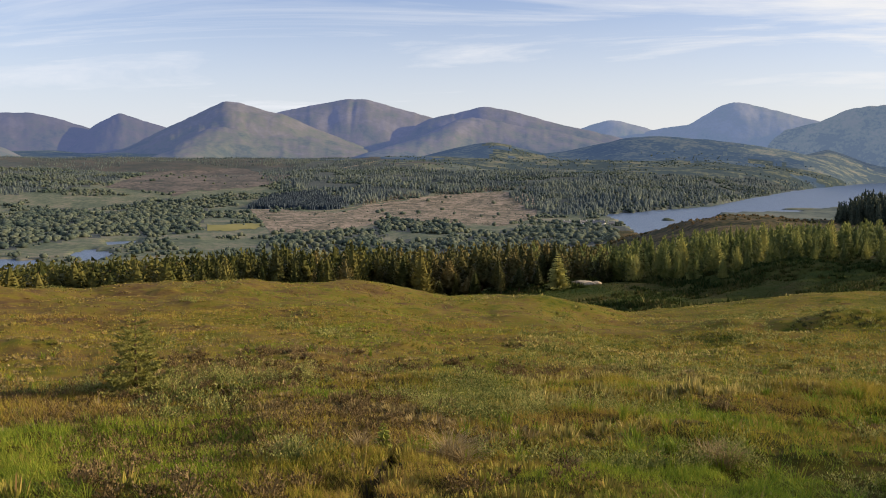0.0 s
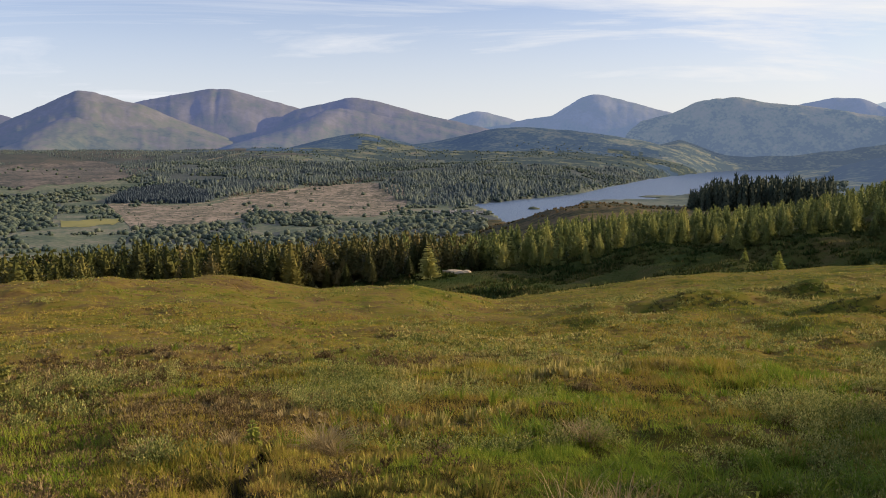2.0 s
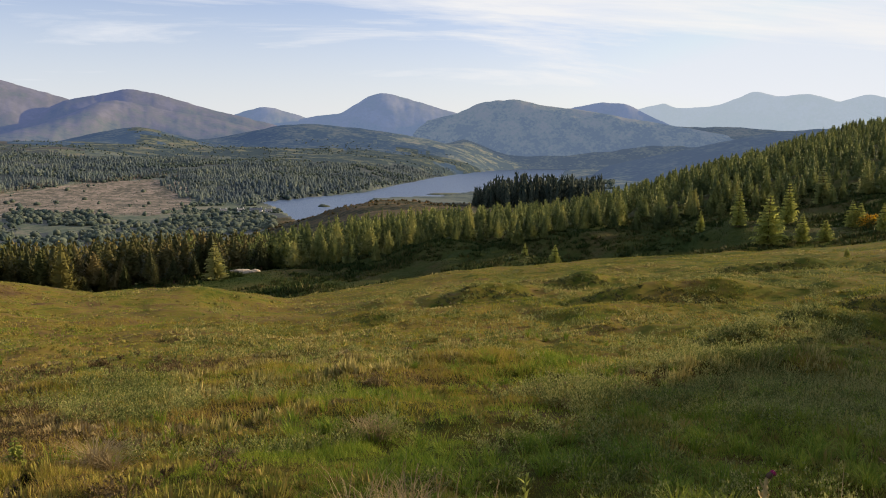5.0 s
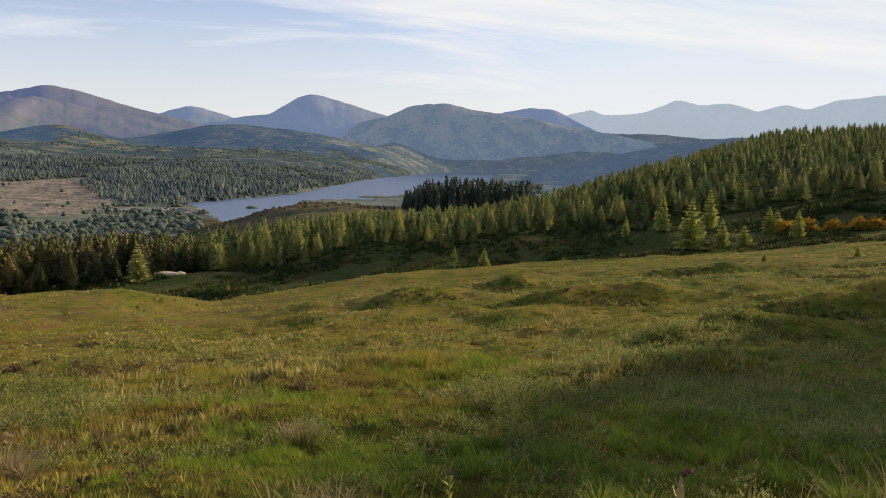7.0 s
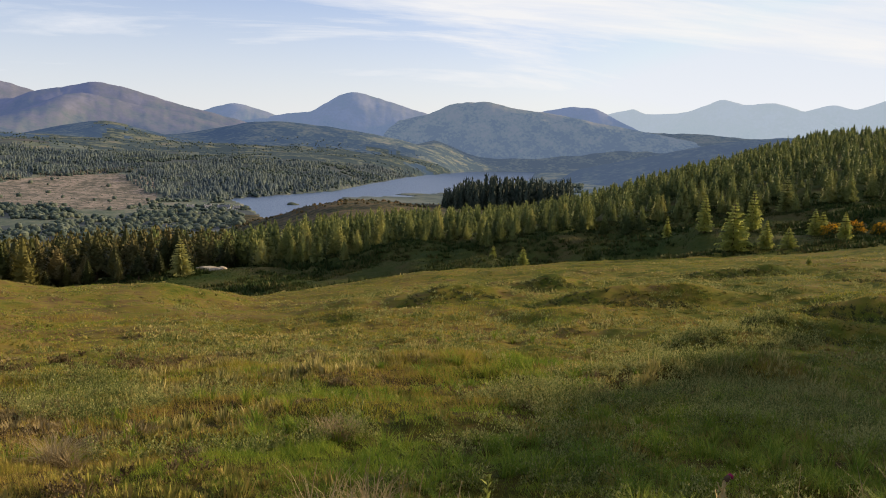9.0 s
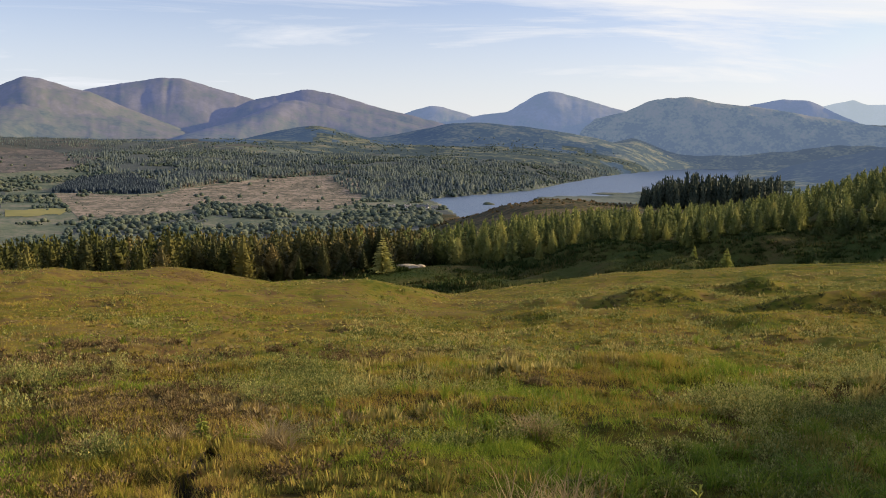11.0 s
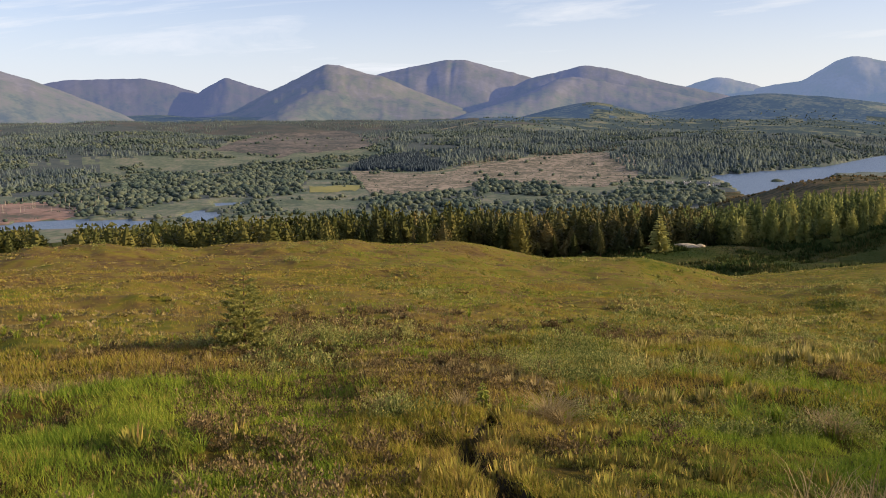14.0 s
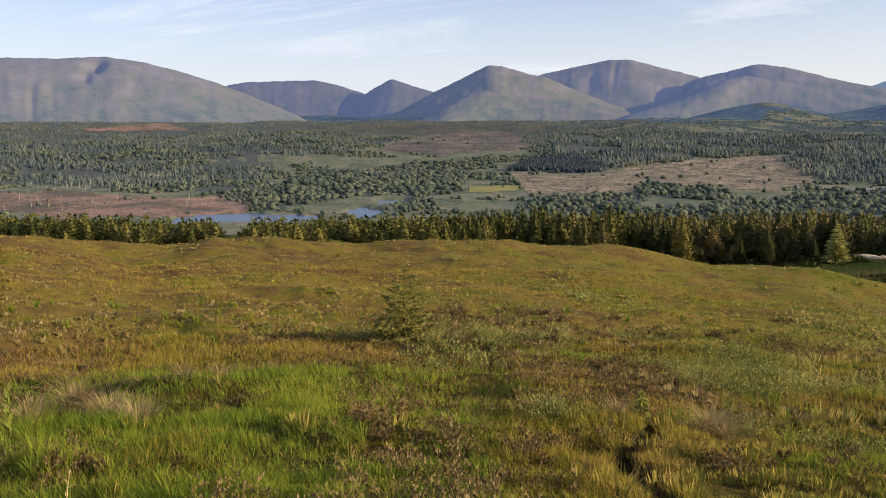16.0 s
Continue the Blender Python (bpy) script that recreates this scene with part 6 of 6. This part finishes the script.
M_HERB = material("yellow_green_leaf", [(0.3, (0.16, 0.20, 0.035)), (0.7, (0.30, 0.31, 0.07))], scale=8, fine=40, rough=0.55, through_light=0.35)
M_BRACT = material("brown_thistle_stem", [(0.3, (0.26, 0.20, 0.09)), (0.7, (0.46, 0.38, 0.19))], scale=10, fine=60, rough=0.7)
M_FLORET = material("purple_thistle_floret", [(0.3, (0.10, 0.010, 0.045)), (0.7, (0.20, 0.025, 0.10))], scale=20, fine=90, rough=0.6, through_light=0.2)
herb_stalk("leafy_stalk", "yellow-green leafy weed stalk rising from grass", 19.75, 3.3, 0.80, 0.085, 52, M_HERB, M_HERB, 3)
herb_stalk("leafy_stalk", "withered brown weed stalk with curled leaves", -49.6, 4.3, 0.62, 0.07, 20, M_BRACT, M_BRACT, 4, 0.08)
herb_stalk("leafy_stalk", "yellow-green leafy weed stalk rising from grass", -52.6, 7.8, 0.62, 0.16, 22, M_HERB, M_HERB, 5)
for k, (a, r, h) in enumerate(((12.5, 4.7, 0.55), (14.2, 4.9, 0.5), (16.6, 4.6, 0.46), (8.3, 5.0, 0.5), (17.9, 4.5, 0.5), (23.5, 4.6, 0.45), (10.8, 4.4, 0.5), (11.6, 4.6, 0.58), (13.3, 4.5, 0.5), (9.6, 4.7, 0.46), (15.4, 4.8, 0.52), (7.2, 4.6, 0.4))):
    herb_stalk("seed_stalk", "thin dry seed stalk above the grass", a, r, h, 0.03, 16, M_STRAW, M_STRAW, 20 + k, 0.05)


def thistle():
    rng = np.random.RandomState(9)
    ob = tagged(new("thistle"), "thistle with brown stem and one purple flower head", "wild plant")
    base = place(33.7, 2.45, 0.02)
    ob.matrix_basis = Matrix.Translation(base)
    H = -0.83 - base.z
    lean = 0.045
    v, f = stem(H, 0.007, 0.0045, 8, lean, 9)
    part("stem", mesh_from("stem", v, f, M_BRACT, smooth=True), ob, "brown ribbed stem")
    for i in range(40):
        q = 0.55 + 0.44 * i / 40
        L = rng.uniform(0.03, 0.075) * (1.2 - 0.5 * q)
        vv, ff = [(0, 0.004, 0), (0, -0.004, 0)], []
        for j in range(1, 6):
            u = j / 5
            w = 0.005 * (1 - u) + (0.006 if j % 2 else 0.001)
            vv += [(L * u, w, 0.3 * L * u * u), (L * u, -w, 0.3 * L * u * u)]
            o = 2 * (j - 1)
            ff += [(o, o + 1, o + 3), (o, o + 3, o + 2)]
        m = Matrix.Translation((lean * q * q, 0, H * q)) @ Matrix.Rotation(i * 2.4, 4, "Z") @ Matrix.Rotation(radians(rng.uniform(-65, -25)), 4, "Y")
        part("spiny_leaf", mesh_from("spiny_leaf", np.array(vv), np.array(ff), M_BRACT), ob, at=m)
    # the flower head: a scaly cup under a brush of florets
    top = Matrix.Translation((lean, 0, H)) @ Matrix.Rotation(radians(58), 4, "Y") @ Matrix.Scale(0.8, 4)
    v, f = [], []
    for i, (z, r) in enumerate(((0, 0.005), (0.006, 0.0095), (0.014, 0.0105), (0.022, 0.009))):
        for k in range(10):
            t = 6.283 * (k + 0.5 * (i % 2)) / 10
            v.append((r * math.cos(t), r * math.sin(t), z))
    f = [(i * 10 + k, i * 10 + (k + 1) % 10, (i + 1) * 10 + (k + 1) % 10, (i + 1) * 10 + k) for i in range(3) for k in range(10)]
    head = part("flower_head", mesh_from("flower_head", np.array(v), np.array(f), M_BARK), ob, "scaly brown thistle cup", at=top)
    v = []
    for k in range(120):
        t, q = rng.rand() * 6.283, rng.rand() ** 0.5
        c = np.array([0.008 * q * math.cos(t), 0.008 * q * math.sin(t), 0.019])
        d = np.array([0.008 * q * math.cos(t), 0.008 * q * math.sin(t), rng.uniform(0.010, 0.016)])
        s = np.array([-math.sin(t), math.cos(t), 0]) * 0.0012
        v += [c + s, c - s, c + d]
    part("florets", mesh_from("florets", np.array(v), np.arange(len(v)).reshape(-1, 3), M_FLORET), head, "purple brush of florets")


thistle()

seedling = make_tree("spruce_seedling", "tiny spruce seedling in the grass beside the ditch", "conifer", "", conifer_crown(1, 0.4, 9, 6, 301), 0.95, 0.02, M_HERB)
seedling.matrix_basis = Matrix.Translation(place(-12.1, 9.0)) @ Matrix.Diagonal((0.36, 0.36, 0.36, 1))

M_GORSE = material("gorse_spines", [(0.3, (0.035, 0.055, 0.016)), (0.7, (0.085, 0.105, 0.030))], scale=2, fine=15, rough=0.7, island=0.3)
M_GOLD = material("gorse_flowers", [(0.3, (0.55, 0.26, 0.010)), (0.7, (0.75, 0.42, 0.020))], scale=3, fine=15, rough=0.6, through_light=0.25, island=0.3)


def gorse():
    rng = np.random.RandomState(17)
    for a, r, wide, high in ((41.4, 84, 1.5, 1.5), (42.5, 85, 1.2, 1.4), (44.0, 84, 1.15, 1.3), (45.5, 84.5, 1.4, 1.4), (46.4, 84, 1.2, 1.3), (49, 83, 1.4, 1.4), (47.9, 4.3, 0.36, 0.46)):
        ob = tagged(new("gorse_bush"), "green gorse bush covered in orange-yellow flowers", "shrub", "gorse bushes")
        ob.matrix_basis = Matrix.Translation(place(a, r, 0.05))
        small = min(1.0, wide)
        for name, mat, n, lo, size in (("foliage", M_GORSE, 1500, 0.0, 0.13 * small), ("flowers", M_GOLD, 2200 if wide > 1 else 60, 0.45, 0.10 * small)):
            d = rng.normal(size=(n, 3))
            d /= np.linalg.norm(d, axis=1)[:, None]
            d[:, 2] = np.abs(d[:, 2])
            rad = 0.8 + 0.25 * vnoise(d[:, 0] * 3 + a, d[:, 1] * 3 + d[:, 2] * 3, 5)
            q = rng.rand(n) ** 0.35
            keep = (d[:, 2] * q > lo * rng.rand(n)) & ((lo == 0) | (q > 0.8))
            c = d * (q * rad)[:, None] * np.array([wide, wide, high])
            e = d + rng.normal(size=(n, 3)) * 0.6
            e /= np.linalg.norm(e, axis=1)[:, None]
            sd = np.cross(e, rng.normal(size=(n, 3)))
            sd /= np.linalg.norm(sd, axis=1)[:, None]
            v = np.stack([c + sd * size * 0.4, c - sd * size * 0.4, c + e * size], 1)[keep].reshape(-1, 3)
            made = part(name, mesh_from(name, v, np.arange(len(v)).reshape(-1, 3), mat), ob, "orange-yellow flowers" if lo else "")
            tagged(made, kind="stuff")


gorse()


def boulder(a, r, sx, sy, sz, label):
    v, f = ico()
    n = 0.22 * vnoise(v[:, 0] * 1.8 + a, v[:, 1] * 1.8 + v[:, 2], 12) + 0.08 * vnoise(v[:, 0] * 5, v[:, 2] * 5 + v[:, 1] * 4, 13)
    v = v * (1 + n)[:, None] * np.array([sx, sy, sz])
    ob = tagged(new("boulder", mesh_from("boulder", v, f, M_STONE)), label, "rock")
    ob.matrix_basis = Matrix.Translation(place(a, r, -sz * 0.35)) @ Matrix.Rotation(radians(-a), 4, "Z")


boulder(1.35, 104.5, 1.5, 0.7, 0.42, "pale grey boulder at the foot of the plantation")
boulder(2.2, 104.8, 0.6, 0.45, 0.3, "small pale boulder beside a larger one")

# ---- valley things ----
M_WHITE = material("white_harling", [(0.3, (0.66, 0.65, 0.62)), (0.7, (0.80, 0.79, 0.76))], scale=0.5, fine=3)
M_SLATE = material("grey_slate", [(0.3, (0.11, 0.115, 0.125)), (0.7, (0.20, 0.205, 0.215))], scale=0.6, fine=4)
M_PANE = material("dark_pane", [(0.3, (0.02, 0.025, 0.03)), (0.7, (0.04, 0.045, 0.05))], scale=0.5, fine=3, rough=0.15, spec=0.5)


def box(x0, x1, y0, y1, z0, z1):
    v = np.array([(x, y, z) for z in (z0, z1) for y in (y0, y1) for x in (x0, x1)], float)
    return v, np.array([(0, 2, 3, 1), (4, 5, 7, 6), (0, 1, 5, 4), (2, 6, 7, 3), (0, 4, 6, 2), (1, 3, 7, 5)])


def cottage(a, r, length, width, wall, turn):
    ob = tagged(new("cottage"), "small white cottage with grey roof among trees", "house", "valley cottages")
    ob.matrix_basis = Matrix.Translation(place(a, r, 0.3)) @ Matrix.Rotation(radians(turn), 4, "Z")
    L, W = length / 2, width / 2
    v, f = box(-L, L, -W, W, 0, wall)
    part("wall", mesh_from("wall", v, f, M_WHITE), ob)
    rf = wall + W * 0.85
    v = np.array([(-L - .3, -W - .3, wall - .15), (L + .3, -W - .3, wall - .15), (L + .3, 0, rf), (-L - .3, 0, rf), (L + .3, W + .3, wall - .15), (-L - .3, W + .3, wall - .15)])
    roof = part("roof", mesh_from("roof", v, np.array([(0, 1, 2, 3), (3, 2, 4, 5)]), M_SLATE), ob, "grey slate roof")
    for gx in (-L, L):
        v = np.array([(gx, -W, wall), (gx, W, wall), (gx, 0, rf - 0.1)])
        part("gable", mesh_from("gable", v, np.array([(0, 1, 2)]), M_WHITE), ob)
        v, f = box(gx * 0.86 - 0.45, gx * 0.86 + 0.45, -0.4, 0.4, rf - 0.8, rf + 0.9)
        part("chimney", mesh_from("chimney", v, f, M_WHITE), roof)
    for wx in (-0.6, -0.25, 0.3, 0.65):
        v, f = box(wx * L - 0.5, wx * L + 0.5, -W - 0.06, -W + 0.05, 1.0, 2.2)
        part("window", mesh_from("window", v, f, M_PANE), ob)
    v, f = box(-0.45, 0.45, -W - 0.06, -W + 0.05, 0.1, 2.1)
    part("door", mesh_from("door", v, f, M_PANE), ob)


for a, r, L, W, hgt, t in ((0.2, 1048, 8, 5, 2.6, 12), (2.3, 1060, 15, 6, 2.4, -8), (1.3, 1062, 9, 5, 2.4, 20), (3.1, 1050, 8, 5, 2.4, 5)):
    cottage(a, r, L, W, hgt, t)


def dead_trunks():
    rng = np.random.RandomState(29)
    kinds = []
    for k in range(3):
        v, f = stem(1, 0.028, 0.010, 6, 0.02 * (k - 1), 5)
        V, F, off = [v], [f], len(v)
        for j in range(5):
            q, b = rng.uniform(0.35, 0.95), rng.rand() * 6.28
            d = np.array([math.cos(b), math.sin(b), 0.3]) * rng.uniform(0.04, 0.09)
            s = np.array([0, 0, 0.008])
            c = np.array([0, 0, q])
            t = np.array([-math.sin(b), math.cos(b), 0]) * 0.006
            V.append(np.array([c - s, c + t, c + s, c + d]))
            F.append(np.array([(0, 1, 2, 3)]) + off)
            off += 4
        kinds.append(mesh_from("dead_trunk", np.vstack(V), np.vstack(F), M_DEAD))
    for i in range(70):
        a = rng.choice([rng.uniform(-47, -36.5), rng.uniform(-53, -40), rng.uniform(-52, -46)])
        r = rng.uniform(830, 980) if a > -43 else rng.uniform(850, 1250)
        ob = tagged(new("dead_trunk", kinds[i % 3]), "bare pale dead tree trunk standing on felled ground", "dead tree", "dead trunks in the clearing")
        h = rng.uniform(4, 8.5)
        ob.matrix_basis = Matrix.Translation(place(a, r, 0.2)) @ Matrix.Rotation(rng.rand() * 6.28, 4, "Z") @ Matrix.Diagonal((h * 1.3, h * 1.3, h, 1))


dead_trunks()


def edge_trunks():
    """Bare trunks laid open along the edge of the felled ground."""
    rng = np.random.RandomState(33)
    a = rng.uniform(-15, -2.2, 420)
    a = a[fbm(a * 1.1, a * 0, 2, 44) > -0.25]
    dip = np.interp(a, [-15, -11.26, -3.7, -2.0], [-3.0, -2.34, -1.68, -1.85]) + rng.uniform(-0.03, 0.05, len(a))
    reach = np.linspace(850, 2600, 500)
    r = np.array([reach[np.argmin(np.abs(np.degrees(np.arctan2(land_z(*polar(q, reach)), reach)) - d))] for q, d in zip(a, dip)])
    x, y = polar(a, r)
    v, f = stem(1, 0.022, 0.008, 4, 0.0, 3)
    v, f = stamp([(v, f)], x, y, land_z(x, y) - 0.3, rng.uniform(5, 11, len(a)), np.ones(len(a)), rng.rand(len(a)) * 6.28, np.zeros(len(a), int))
    tagged(new("edge_trunks", mesh_from("edge_trunks", v, f, M_TRUNK)), "bare pale trunks along the felled forest edge", "dead tree", kind="stuff")


M_TRUNK = material("sunlit_bare_bark", [(0.3, (0.120, 0.095, 0.075)), (0.7, (0.260, 0.215, 0.170))], scale=0.4, fine=3, island=0.4)
edge_trunks()


def twin_pole(a, r, h):
    ob = tagged(new("twin_pole"), "pair of wooden poles joined by a crossbar", "pole", "poles by the loch")
    ob.matrix_basis = Matrix.Translation(place(a, r, 0.3)) @ Matrix.Rotation(radians(-a), 4, "Z")
    for px in (-1.6, 1.6):
        v, f = stem(h, 0.16, 0.12, 7, 0.0, 3)
        part("post", mesh_from("post", v + np.array([px, 0, 0]), f, M_BARK, smooth=True), ob)
    v, f = box(-2.4, 2.4, -0.1, 0.1, h - 0.9, h - 0.6)
    part("crossbar", mesh_from("crossbar", v, f, M_BARK), ob)


twin_pole(12.9, 640, 5.5)
twin_pole(14.9, 655, 5.0)


def islet(a, r, sx, sy, sz, label, mat):
    v, f = ico()
    v = v * (1 + 0.2 * vnoise(v[:, 0] * 2 + a, v[:, 1] * 2 + v[:, 2], 3))[:, None] * np.array([sx, sy, sz])
    x, y = polar(a, r)
    ob = tagged(new("islet", mesh_from("islet", v, f, mat, smooth=True)), label, "islet", kind="structure")
    ob.matrix_basis = Matrix.Translation((float(x), float(y), WATER_Z)) @ Matrix.Rotation(radians(-a), 4, "Z")


islet(6.7, 1190, 9, 9, 3.0, "small dark heathery islet in the loch", M_STAND)
islet(14.9, 1560, 38, 45, 2.0, "low green spit reaching into the loch", M_VALLEY)
